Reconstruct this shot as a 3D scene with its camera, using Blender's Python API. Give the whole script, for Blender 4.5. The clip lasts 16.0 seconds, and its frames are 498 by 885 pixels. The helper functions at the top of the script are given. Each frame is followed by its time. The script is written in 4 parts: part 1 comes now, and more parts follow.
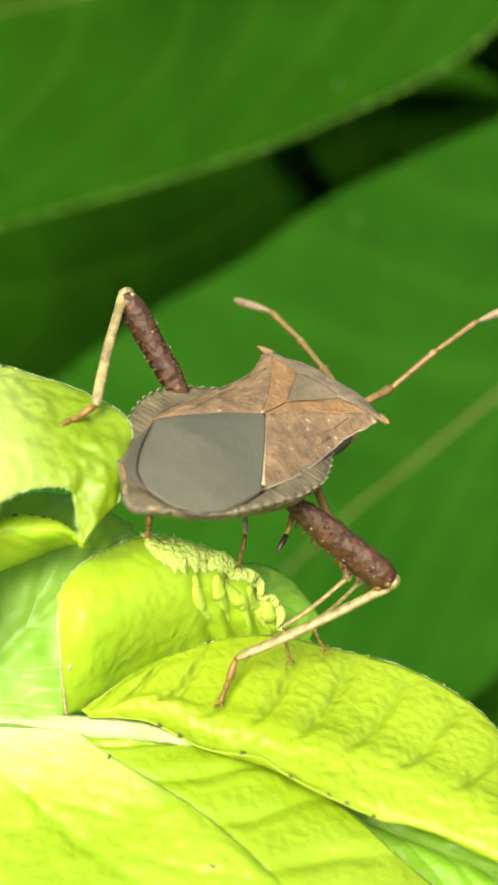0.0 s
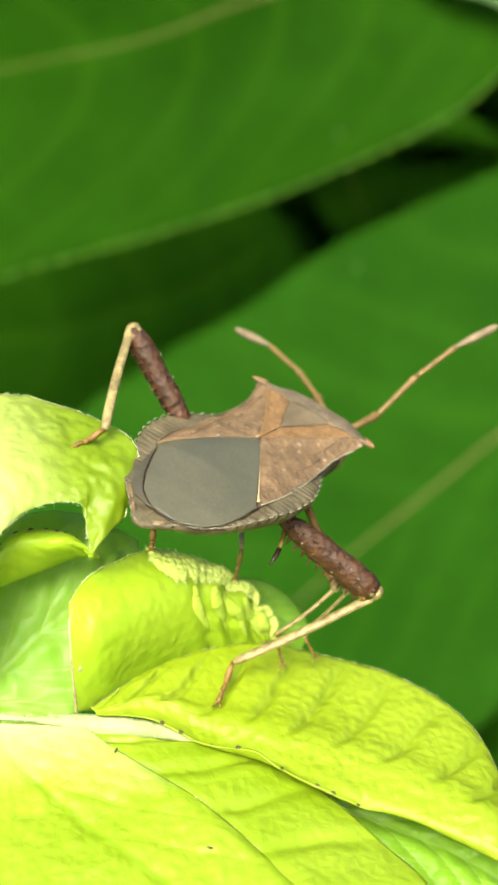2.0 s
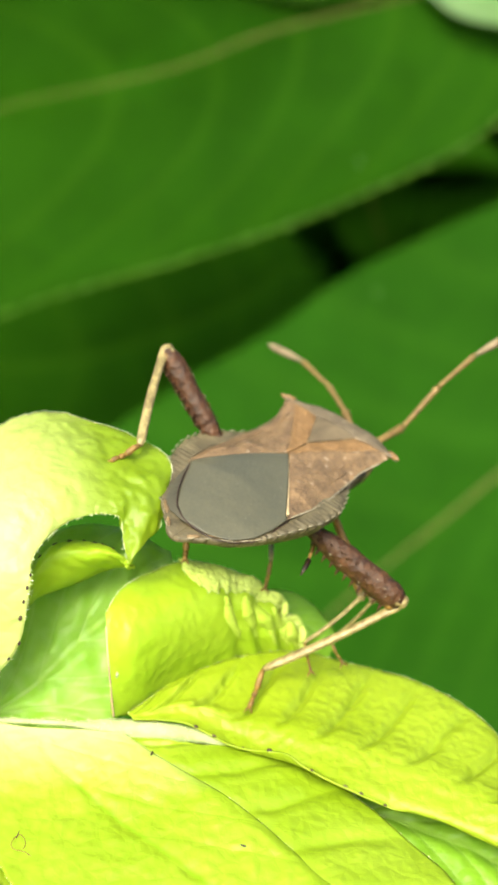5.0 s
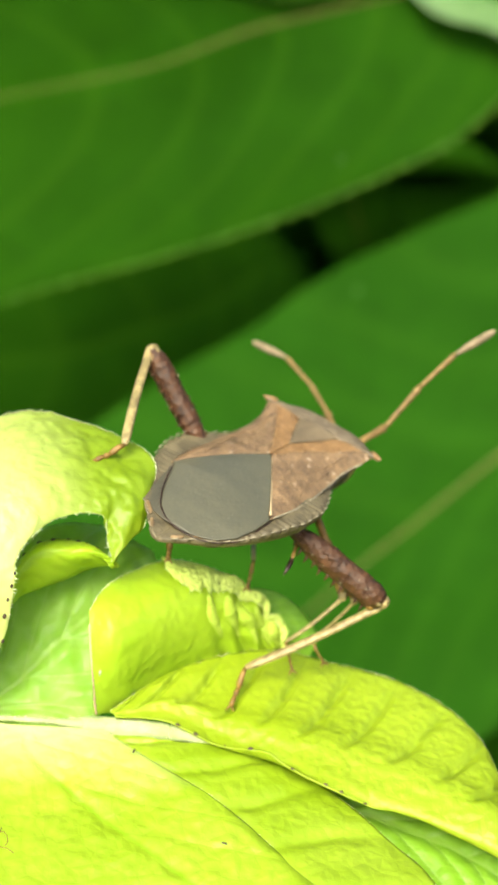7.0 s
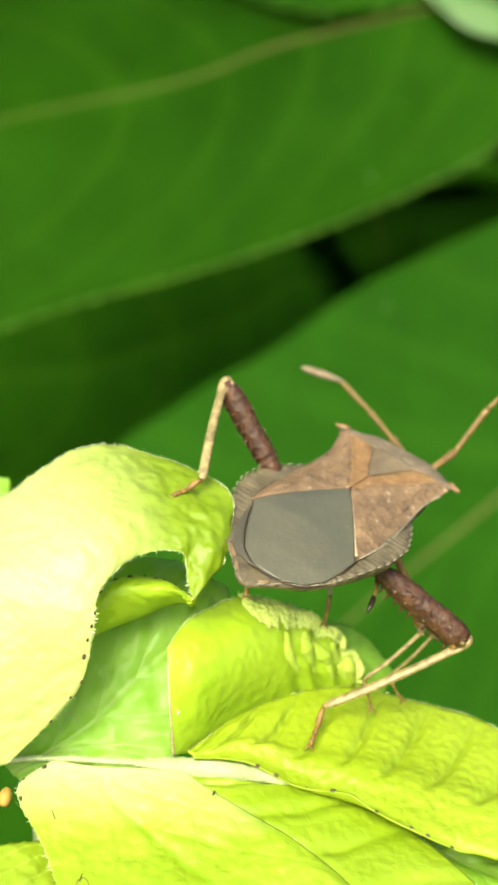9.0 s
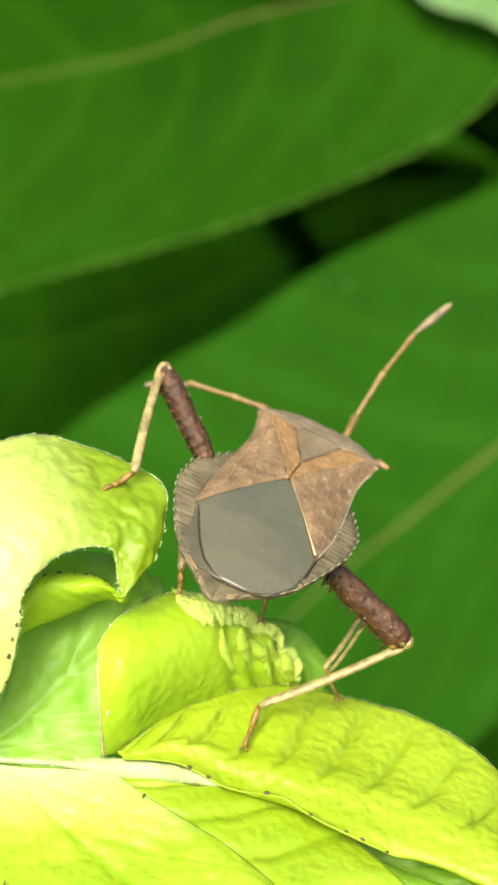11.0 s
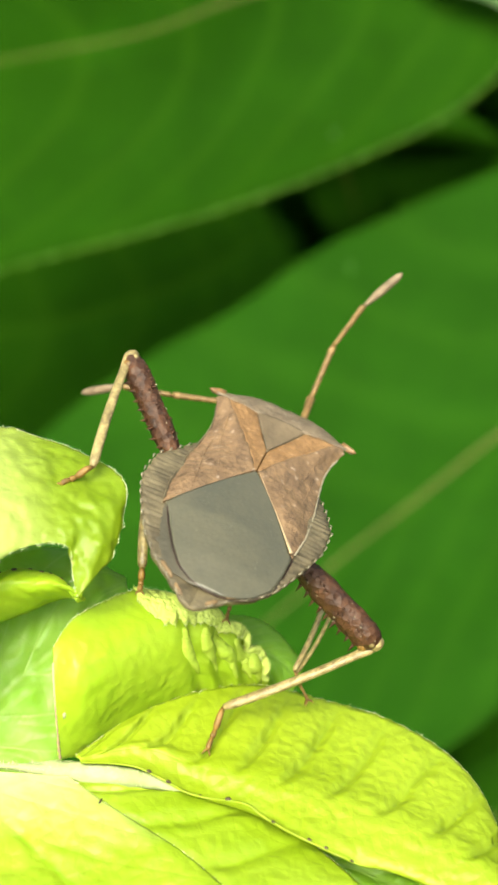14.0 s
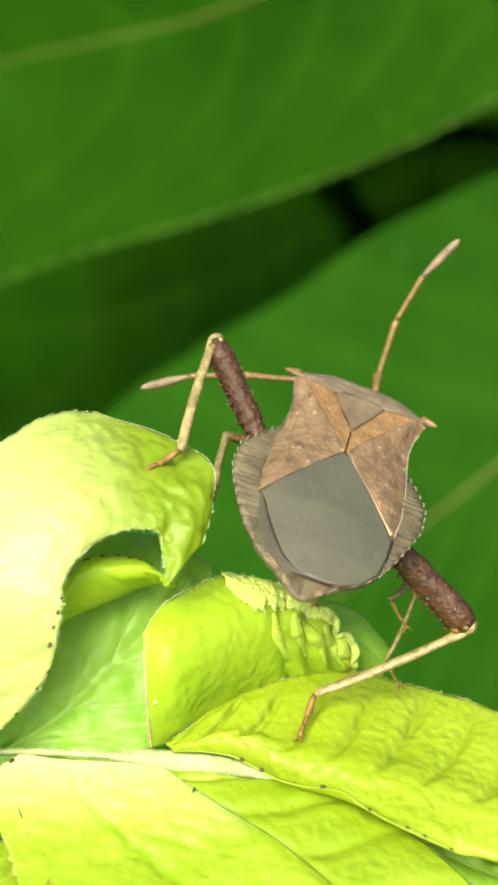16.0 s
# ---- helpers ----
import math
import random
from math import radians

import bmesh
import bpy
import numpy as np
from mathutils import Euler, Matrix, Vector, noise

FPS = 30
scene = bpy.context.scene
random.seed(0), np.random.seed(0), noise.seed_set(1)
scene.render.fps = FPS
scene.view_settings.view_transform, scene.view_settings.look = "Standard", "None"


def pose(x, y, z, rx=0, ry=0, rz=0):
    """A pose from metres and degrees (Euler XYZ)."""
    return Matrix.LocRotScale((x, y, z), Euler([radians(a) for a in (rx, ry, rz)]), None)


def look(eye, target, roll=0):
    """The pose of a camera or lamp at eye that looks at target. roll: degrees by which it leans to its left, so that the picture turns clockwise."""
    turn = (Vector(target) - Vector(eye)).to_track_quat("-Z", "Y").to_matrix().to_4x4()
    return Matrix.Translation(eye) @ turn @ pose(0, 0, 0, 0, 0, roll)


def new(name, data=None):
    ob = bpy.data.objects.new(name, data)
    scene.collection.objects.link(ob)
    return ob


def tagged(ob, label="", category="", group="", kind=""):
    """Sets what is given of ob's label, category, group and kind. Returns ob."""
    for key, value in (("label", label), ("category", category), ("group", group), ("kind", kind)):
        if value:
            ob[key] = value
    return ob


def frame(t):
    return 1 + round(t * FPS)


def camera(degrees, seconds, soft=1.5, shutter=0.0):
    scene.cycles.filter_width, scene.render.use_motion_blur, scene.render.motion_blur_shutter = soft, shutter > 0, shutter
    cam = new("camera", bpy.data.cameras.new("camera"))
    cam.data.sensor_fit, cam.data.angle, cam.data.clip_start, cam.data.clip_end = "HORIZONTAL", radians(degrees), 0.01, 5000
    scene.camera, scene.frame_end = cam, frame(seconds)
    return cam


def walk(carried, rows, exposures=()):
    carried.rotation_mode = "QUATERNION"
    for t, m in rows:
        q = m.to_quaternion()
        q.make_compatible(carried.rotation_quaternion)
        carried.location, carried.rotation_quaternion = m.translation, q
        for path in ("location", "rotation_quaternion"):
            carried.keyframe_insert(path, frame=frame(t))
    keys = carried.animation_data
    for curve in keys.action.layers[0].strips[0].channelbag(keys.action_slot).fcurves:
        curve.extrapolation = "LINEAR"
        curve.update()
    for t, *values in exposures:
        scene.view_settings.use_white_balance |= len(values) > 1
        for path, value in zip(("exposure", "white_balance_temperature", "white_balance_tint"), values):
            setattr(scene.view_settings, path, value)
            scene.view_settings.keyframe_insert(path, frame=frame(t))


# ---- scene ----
# One unit of the plan below is a millimetre; U is one unit of the insect's own plan (0.85 mm).
MM = 0.001
U = 0.00085

# ---- camera ----
cam = camera(20, 16.0, soft=2.9)
cam.data.dof.use_dof = True
cam.data.dof.focus_distance = 0.088
cam.data.dof.aperture_fstop = 62
walk(cam, [
    (0.0, pose(0.00000, -0.07361, 0.04250, 60.000, -0.000, 0.000)),
    (0.5, pose(-0.00025, -0.07659, 0.04186, 60.212, 0.704, 1.246)),
    (1.0, pose(0.00136, -0.07844, 0.04384, 61.222, 0.019, -0.119)),
    (1.5, pose(0.00043, -0.07920, 0.04421, 61.734, 0.099, -0.063)),
    (2.0, pose(0.00082, -0.08147, 0.04494, 61.992, 0.154, 0.283)),
    (2.5, pose(0.00180, -0.08431, 0.04595, 61.431, 0.285, 0.599)),
    (3.0, pose(0.00150, -0.08747, 0.04647, 62.969, 0.173, 0.294)),
    (3.5, pose(0.00028, -0.08735, 0.04644, 63.050, 0.826, 1.358)),
    (4.0, pose(-0.00134, -0.08535, 0.04579, 63.193, 0.580, 0.578)),
    (4.2, pose(0.00044, -0.08513, 0.04524, 63.127, 1.048, 1.162)),
    (6.3, pose(-0.00020, -0.08545, 0.04757, 63.056, 0.131, 0.317)),
    (6.5, pose(0.00107, -0.08531, 0.04667, 62.722, 0.234, 0.598)),
    (7.0, pose(-0.00021, -0.08568, 0.04656, 62.929, -0.118, 0.294)),
    (7.5, pose(0.00024, -0.08523, 0.04665, 63.071, -0.016, 0.512)),
    (8.0, pose(-0.00311, -0.08464, 0.04689, 63.473, -0.009, 0.302)),
    (8.5, pose(-0.00178, -0.08488, 0.04704, 63.410, -0.288, -0.139)),
    (9.0, pose(-0.00477, -0.08326, 0.04709, 63.344, 0.263, 0.577)),
    (9.5, pose(-0.00266, -0.08077, 0.04686, 62.982, -0.837, -0.497)),
    (9.7, pose(-0.00364, -0.08017, 0.04584, 63.172, -0.739, -0.687)),
    (11.8, pose(-0.00220, -0.08022, 0.04736, 61.873, -0.447, 0.260)),
    (12.0, pose(-0.00288, -0.08028, 0.04712, 61.902, -0.278, 0.503)),
    (12.5, pose(-0.00086, -0.07976, 0.04708, 61.499, -0.267, 0.765)),
    (13.0, pose(-0.00091, -0.07888, 0.04491, 60.582, -0.204, 0.972)),
    (13.5, pose(-0.00083, -0.07844, 0.04586, 61.269, -0.069, 0.913)),
    (14.0, pose(0.00047, -0.07685, 0.04598, 61.522, -0.659, 0.207)),
    (14.5, pose(-0.00234, -0.07648, 0.04485, 60.436, 0.302, 1.740)),
    (15.0, pose(-0.00212, -0.07616, 0.04506, 60.926, 0.133, 0.888)),
    (15.5, pose(-0.00188, -0.07569, 0.04529, 60.849, 0.448, 0.998)),
    (16.0, pose(-0.00251, -0.07575, 0.04479, 61.141, 0.805, 1.278)),
], exposures=[(0.0, 1.04, 7000, -1), (14.3, 1.04, 7000, -1), (15.0, 0.95, 7000, -1), (16.0, 0.95, 7000, -1)])

# ---- world and sun ----
SUN_AZ, SUN_EL = 196.0, 52.0   # the side it stands on (degrees clockwise from +y), and its height
world = bpy.data.worlds.new("sky")
scene.world = world
world.use_nodes = True
wn = world.node_tree
sky = wn.nodes.new("ShaderNodeTexSky")
sky.sky_type = "NISHITA"
sky.sun_disc = False
sky.sun_elevation = radians(SUN_EL)
sky.sun_rotation = radians(SUN_AZ)
sky.dust_density = 5.0
wn.nodes["Background"].inputs["Strength"].default_value = 0.20
wn.links.new(sky.outputs["Color"], wn.nodes["Background"].inputs["Color"])
sun_data = bpy.data.lights.new("sun", "SUN")
sun_data.energy = 3.4
sun_data.angle = radians(28.0)
sun_data.color = (1.0, 0.95, 0.86)
sun = new("sun", sun_data)
sd = Vector((math.sin(radians(SUN_AZ)) * math.cos(radians(SUN_EL)), math.cos(radians(SUN_AZ)) * math.cos(radians(SUN_EL)), math.sin(radians(SUN_EL))))
sun.matrix_world = look(sd, (0, 0, 0))


# ---- materials ----
def nodes_of(name):
    m = bpy.data.materials.new(name)
    m.use_nodes = True
    t = m.node_tree
    return m, t, t.nodes["Principled BSDF"]


def math_node(t, op, a, b=None, clamp=False):
    n = t.nodes.new("ShaderNodeMath")
    n.operation, n.use_clamp = op, clamp
    for i, v in enumerate((a, b)):
        if v is None:
            continue
        if isinstance(v, (int, float)):
            n.inputs[i].default_value = v
        else:
            t.links.new(v, n.inputs[i])
    return n.outputs[0]


def mix_col(t, fac, a, b, mode="MIX"):
    n = t.nodes.new("ShaderNodeMix")
    n.data_type, n.blend_type = "RGBA", mode
    for sock, v in ((n.inputs[0], fac), (n.inputs[6], a), (n.inputs[7], b)):
        if isinstance(v, (int, float)):
            sock.default_value = v
        elif isinstance(v, tuple):
            sock.default_value = (*v, 1.0)
        else:
            t.links.new(v, sock)
    return n.outputs[2]


def noise_of(t, scale, detail=3.0, rough=0.55, coord="Object"):
    c = t.nodes.new("ShaderNodeTexCoord")
    n = t.nodes.new("ShaderNodeTexNoise")
    n.inputs["Scale"].default_value, n.inputs["Detail"].default_value, n.inputs["Roughness"].default_value = scale, detail, rough
    t.links.new(c.outputs[coord], n.inputs["Vector"])
    return n.outputs["Fac"]


def ramp(t, fac, *stops):
    n = t.nodes.new("ShaderNodeValToRGB")
    e = n.color_ramp.elements
    while len(e) < len(stops):
        e.new(0.5)
    for el, (p, c) in zip(e, stops):
        el.position, el.color = p, (*c, 1.0)
    t.links.new(fac, n.inputs["Fac"])
    return n.outputs["Color"]


def bump(t, bsdf, height, strength, distance):
    n = t.nodes.new("ShaderNodeBump")
    n.inputs["Strength"].default_value, n.inputs["Distance"].default_value = strength, distance
    t.links.new(height, n.inputs["Height"])
    t.links.new(n.outputs["Normal"], bsdf.inputs["Normal"])


def leaf_material(name, dark, light, vein, veins, lean, thin, rough, grain=900.0, blotch=160.0, relief=0.00012, sharp=9.0, gloss=0.25, show=0.5, down=None, rib_show=1.0, curve=1.0, net_col=None, pucker=0.0, stray=0.35, one_side=0):
    """Leaf tissue: two scales of mottling, pucker hollows darkened as if shaded, paler lateral veins and midrib laid
    along the blade's own u and v, and light coming through.
    """
    m, t, b = nodes_of(name)
    uv = t.nodes.new("ShaderNodeUVMap")
    sep = t.nodes.new("ShaderNodeSeparateXYZ")
    t.links.new(uv.outputs["UV"], sep.inputs[0])
    u, v = sep.outputs[0], math_node(t, "ABSOLUTE", sep.outputs[1])
    vor = t.nodes.new("ShaderNodeTexVoronoi")
    vor.feature = "DISTANCE_TO_EDGE"
    vor.inputs["Scale"].default_value = grain
    tc = t.nodes.new("ShaderNodeTexCoord")
    t.links.new(tc.outputs["Object"], vor.inputs["Vector"])
    big, fine = noise_of(t, blotch, 4.0), noise_of(t, grain, 4.0, 0.65)
    phase = math_node(t, "MULTIPLY", math_node(t, "SUBTRACT", u, math_node(t, "MULTIPLY", math_node(t, "POWER", v, curve), lean)), veins)
    phase = math_node(t, "ADD", phase, math_node(t, "MULTIPLY", math_node(t, "SUBTRACT", big, 0.5), stray))
    d = math_node(t, "ABSOLUTE", math_node(t, "SUBTRACT", math_node(t, "FRACT", phase), 0.5))
    line = math_node(t, "SUBTRACT", 1.0, math_node(t, "MULTIPLY", d, sharp), clamp=True)
    if one_side:
        line = math_node(t, "MULTIPLY", line, math_node(t, "MULTIPLY", math_node(t, "SUBTRACT", math_node(t, "MULTIPLY", sep.outputs[1], float(one_side)), 0.06), 12.0, clamp=True))
    rib = math_node(t, "SUBTRACT", 1.0, math_node(t, "MULTIPLY", v, 26.0), clamp=True)
    mask = math_node(t, "MAXIMUM", math_node(t, "MULTIPLY", line, show), math_node(t, "MULTIPLY", rib, rib_show))
    col = mix_col(t, math_node(t, "MULTIPLY", math_node(t, "SUBTRACT", big, 0.3), 2.2, clamp=True), dark, light)
    col = mix_col(t, math_node(t, "MULTIPLY", fine, 0.6), col, mix_col(t, 0.5, dark, light), "OVERLAY")
    net = math_node(t, "SUBTRACT", 1.0, math_node(t, "MULTIPLY", vor.outputs["Distance"], 3.0), clamp=True)
    col = mix_col(t, math_node(t, "MULTIPLY", net, math_node(t, "MULTIPLY", big, 0.75)), col, net_col or dark)
    cells = t.nodes.new("ShaderNodeTexVoronoi")
    cells.feature = "SMOOTH_F1"
    cells.inputs["Scale"].default_value = grain * 1.7
    t.links.new(tc.outputs["Object"], cells.inputs["Vector"])
    # Shade in the hollows between puckers is put into the colour here.
    if pucker:
        col = mix_col(t, math_node(t, "MULTIPLY", math_node(t, "MULTIPLY", cells.outputs["Distance"], 1.5, clamp=True), pucker), col, dark)
    col = mix_col(t, mask, col, vein)
    # Whitens the blade towards its base: down, plus sun glare put into the colour.
    if down:
        k = math_node(t, "MULTIPLY", math_node(t, "SUBTRACT", down[1], math_node(t, "ADD", u, math_node(t, "MULTIPLY", math_node(t, "SUBTRACT", big, 0.5), 0.18))), 1.0 / (down[1] - down[0]), clamp=True)
        col = mix_col(t, math_node(t, "MULTIPLY", k, down[2]), col, (0.76, 0.80, 0.32))
    t.links.new(col, b.inputs["Base Color"])
    b.inputs["Roughness"].default_value = rough
    b.inputs["Specular IOR Level"].default_value = gloss
    h = math_node(t, "ADD", math_node(t, "MULTIPLY", vor.outputs["Distance"], 1.2, clamp=True), math_node(t, "MULTIPLY", fine, 0.6))
    h = math_node(t, "SUBTRACT", h, math_node(t, "MULTIPLY", cells.outputs["Distance"], 2.2 * pucker))
    bump(t, b, math_node(t, "SUBTRACT", h, math_node(t, "MULTIPLY", line, min(0.2, show * 0.5))), 0.55, relief)
    tr = t.nodes.new("ShaderNodeBsdfTranslucent")
    t.links.new(mix_col(t, 0.5, col, light), tr.inputs["Color"])
    mx = t.nodes.new("ShaderNodeMixShader")
    mx.inputs[0].default_value = thin
    t.links.new(b.outputs[0], mx.inputs[1])
    t.links.new(tr.outputs[0], mx.inputs[2])
    t.links.new(mx.outputs[0], t.nodes["Material Output"].inputs["Surface"])
    return m


def shell_material(name, dark, light, rough, grain=1500.0, blotch=280.0, relief=0.00006, pits=2600.0, spec=0.3, strength=0.6, fleck=None, fleck_scale=1100.0, fleck_from=0.62):
    """Insect cuticle: blotches, fine punctures and a soft sheen."""
    m, t, b = nodes_of(name)
    big, fine = noise_of(t, blotch, 5.0, 0.6), noise_of(t, grain, 4.0, 0.7)
    fac = math_node(t, "ADD", math_node(t, "MULTIPLY", big, 0.65), math_node(t, "MULTIPLY", fine, 0.35))
    col = ramp(t, fac, (0.36, dark), (0.62, light))
    if fleck:
        spots = math_node(t, "MULTIPLY", math_node(t, "SUBTRACT", noise_of(t, fleck_scale, 2.0, 0.5), fleck_from), 9.0, clamp=True)
        col = mix_col(t, math_node(t, "MULTIPLY", spots, 0.8), col, fleck)
    t.links.new(col, b.inputs["Base Color"])
    b.inputs["Roughness"].default_value = rough
    b.inputs["Specular IOR Level"].default_value = spec
    vor = t.nodes.new("ShaderNodeTexVoronoi")
    vor.inputs["Scale"].default_value = pits
    tc = t.nodes.new("ShaderNodeTexCoord")
    t.links.new(tc.outputs["Object"], vor.inputs["Vector"])
    bump(t, b, math_node(t, "ADD", math_node(t, "MULTIPLY", vor.outputs["Distance"], 0.7), math_node(t, "MULTIPLY", fine, 0.6)), strength, relief)
    return m


YOUNG_DARK, YOUNG_LIGHT = (0.220, 0.325, 0.013), (0.405, 0.50, 0.052)
YOUNG = leaf_material("young_leaf_tissue", YOUNG_DARK, YOUNG_LIGHT, (0.46, 0.55, 0.09), 7.0, 0.40, 0.30, 0.40, relief=0.00016, gloss=0.45, show=0.3, pucker=0.5)
YOUNG_BASE = leaf_material("downy_glare_based_young_leaf_tissue", YOUNG_DARK, YOUNG_LIGHT, (0.19, 0.34, 0.008), 6.0, 0.22, 0.30, 0.42, relief=0.00016, sharp=18.0, gloss=0.3, show=0.2, rib_show=1.0, down=(0.0, 0.30, 0.85), pucker=0.5)
YOUNG_SIDE = leaf_material("puckered_young_leaf_tissue", YOUNG_DARK, YOUNG_LIGHT, (0.24, 0.37, 0.015), 6.2, 0.10, 0.30, 0.40, relief=0.00016, sharp=10.0, gloss=0.35, show=0.3, rib_show=0.0, pucker=0.5, stray=0.08, one_side=1)
YOUNG_DOWN_GLARE = leaf_material("downy_glare_young_leaf_tissue", YOUNG_DARK, YOUNG_LIGHT, (0.40, 0.51, 0.05), 7.0, 0.2, 0.5, 0.40, relief=0.00018, gloss=0.45, show=0.08, rib_show=0.1, down=(0.38, 0.70, 0.75), pucker=0.6)
YOUNG_RIBBED = leaf_material("ribbed_young_leaf_tissue", (0.245, 0.335, 0.013), (0.39, 0.475, 0.046), (0.19, 0.28, 0.013), 11.0, 0.12, 0.30, 0.42, relief=0.00018, sharp=12.0, gloss=0.35, show=0.55, rib_show=0.0, pucker=0.6, stray=0.08, one_side=-1)
ROLLED = leaf_material("rolled_young_leaf_tissue", (0.34, 0.49, 0.025), (0.50, 0.63, 0.08), (0.30, 0.44, 0.03), 8.0, 0.05, 0.45, 0.4, relief=0.00013, gloss=0.4, show=0.0, rib_show=0.0, pucker=0.55)
CRIMPED = leaf_material("downy_crimped_leaf_rim", (0.52, 0.64, 0.13), (0.70, 0.77, 0.32), (0.5, 0.6, 0.1), 9.0, 0.0, 0.3, 0.55, 2200.0, 700.0, 0.00025, show=0.0, rib_show=0.0, pucker=0.7)
PLEATED = leaf_material("pale_pleat_tissue", (0.40, 0.53, 0.06), (0.56, 0.66, 0.16), (0.5, 0.6, 0.1), 9.0, 0.0, 0.35, 0.5, 1600.0, 500.0, 0.00016, show=0.0, rib_show=0.0, pucker=0.4)
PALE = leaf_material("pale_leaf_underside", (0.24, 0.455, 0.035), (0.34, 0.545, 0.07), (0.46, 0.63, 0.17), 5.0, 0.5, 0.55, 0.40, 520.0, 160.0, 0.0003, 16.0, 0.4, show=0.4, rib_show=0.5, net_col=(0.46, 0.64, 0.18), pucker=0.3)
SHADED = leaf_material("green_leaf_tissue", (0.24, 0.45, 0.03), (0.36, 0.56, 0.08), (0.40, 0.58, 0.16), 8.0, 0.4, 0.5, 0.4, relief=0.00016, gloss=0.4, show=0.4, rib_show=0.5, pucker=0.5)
MATURE = leaf_material("mature_leaf_tissue", (0.0125, 0.056, 0.0016), (0.0215, 0.085, 0.0030), (0.036, 0.106, 0.005), 8.0, -0.30, 0.25, 0.75, 120.0, 22.0, 0.0004, 8.0, 0.03, 0.2, rib_show=0.4, curve=1.9)
MATURE_FLAT = leaf_material("broad_mature_leaf_tissue", (0.0115, 0.054, 0.0022), (0.0190, 0.080, 0.0044), (0.03, 0.102, 0.006), 7.0, 0.45, 0.25, 0.75, 120.0, 22.0, 0.0004, 4.0, 0.03, 0.16, rib_show=0.0)
FAR_PALE = leaf_material("pale_grey_green_tissue", (0.075, 0.16, 0.045), (0.12, 0.21, 0.07), (0.13, 0.22, 0.08), 8.0, 0.4, 0.2, 0.4, 260.0, 45.0)
STEM = shell_material("downy_stem_skin", (0.19, 0.235, 0.085), (0.34, 0.37, 0.19), 0.7, 1200.0, 240.0, 0.0001)
RIB = shell_material("tan_green_midrib_skin", (0.060, 0.064, 0.008), (0.086, 0.078, 0.014), 0.7, 200.0, 40.0, 0.0002)
MARGIN = shell_material("yellow_green_leaf_tooth", (0.035, 0.11, 0.003), (0.065, 0.16, 0.006), 0.6, 200.0, 40.0)
GLINT_SPOT = shell_material("pale_glint_spot", (0.03, 0.10, 0.01), (0.06, 0.14, 0.02), 0.6, 200.0, 40.0)
BUD = shell_material("orange_bud_skin", (0.24, 0.13, 0.02), (0.34, 0.22, 0.04), 0.6)
SPECK = shell_material("dark_gland_skin", (0.02, 0.015, 0.008), (0.06, 0.04, 0.02), 0.5)
HAIR = shell_material("pale_hair", (0.6, 0.65, 0.3), (0.75, 0.78, 0.5), 0.5)
SOIL = shell_material("dark_leaf_litter", (0.006, 0.006, 0.003), (0.018, 0.014, 0.007), 0.9, 60.0, 9.0, 0.01, 40.0)
PRONOTUM = shell_material("grey_brown_cuticle", (0.070, 0.052, 0.032), (0.130, 0.100, 0.064), 0.48, 2600.0, 700.0, 0.0001, fleck=(0.19, 0.15, 0.10), fleck_scale=3200.0, fleck_from=0.6)
# The pale flecks paint small white glints into the wing leather's colour.
CORIUM = shell_material("russet_wing_leather", (0.074, 0.047, 0.026), (0.172, 0.108, 0.056), 0.36, 3000.0, 900.0, 0.00016, fleck=(0.40, 0.31, 0.23), fleck_scale=1900.0, fleck_from=0.655)
CLAVUS = shell_material("orange_brown_wing_leather", (0.100, 0.054, 0.021), (0.205, 0.116, 0.048), 0.40, 2600.0, 800.0, 0.00014, fleck=(0.27, 0.17, 0.09), fleck_scale=2600.0, fleck_from=0.64)
SCUTE = shell_material("dull_brown_cuticle", (0.066, 0.049, 0.028), (0.132, 0.098, 0.058), 0.5, 1500.0, 500.0)
MEMBRANE = shell_material("bronze_grey_membrane", (0.048, 0.047, 0.030), (0.074, 0.068, 0.041), 0.36, 3000.0, 260.0, 0.00003, 3600.0, 0.5, 0.5, fleck=(0.11, 0.105, 0.075), fleck_scale=4200.0, fleck_from=0.66)
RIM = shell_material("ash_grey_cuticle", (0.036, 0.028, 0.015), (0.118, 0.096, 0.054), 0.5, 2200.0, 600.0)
UNDER = shell_material("dark_olive_membrane", (0.040, 0.037, 0.024), (0.068, 0.060, 0.040), 0.4, 1800.0, 500.0)
TAN = shell_material("golden_tan_cuticle", (0.06, 0.038, 0.018), (0.17, 0.11, 0.05), 0.5, 2200.0, 900.0)
BELLY = shell_material("tan_belly_cuticle", (0.22, 0.12, 0.04), (0.36, 0.22, 0.09), 0.45)
FEMUR = shell_material("dark_maroon_cuticle", (0.013, 0.005, 0.003), (0.076, 0.032, 0.013), 0.45, 3200.0, 1300.0, 0.0003, 2200.0, 0.28)
TIBIA = shell_material("straw_cuticle", (0.07, 0.05, 0.017), (0.29, 0.23, 0.095), 0.38, 4200.0, 1500.0, 0.0001, spec=0.45)
TARSUS = shell_material("amber_cuticle", (0.055, 0.027, 0.006), (0.22, 0.125, 0.028), 0.45, 3600.0, 1100.0)
FEELER = shell_material("buff_cuticle", (0.06, 0.032, 0.011), (0.22, 0.138, 0.05), 0.42, 3600.0, 1300.0)
FEELER_TIP = shell_material("downy_grey_buff_cuticle", (0.085, 0.058, 0.034), (0.22, 0.165, 0.10), 0.6, 3200.0, 900.0)
SPINE = shell_material("black_cuticle", (0.01, 0.006, 0.005), (0.03, 0.015, 0.01), 0.35)
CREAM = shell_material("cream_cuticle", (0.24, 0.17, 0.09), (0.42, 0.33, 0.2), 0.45)
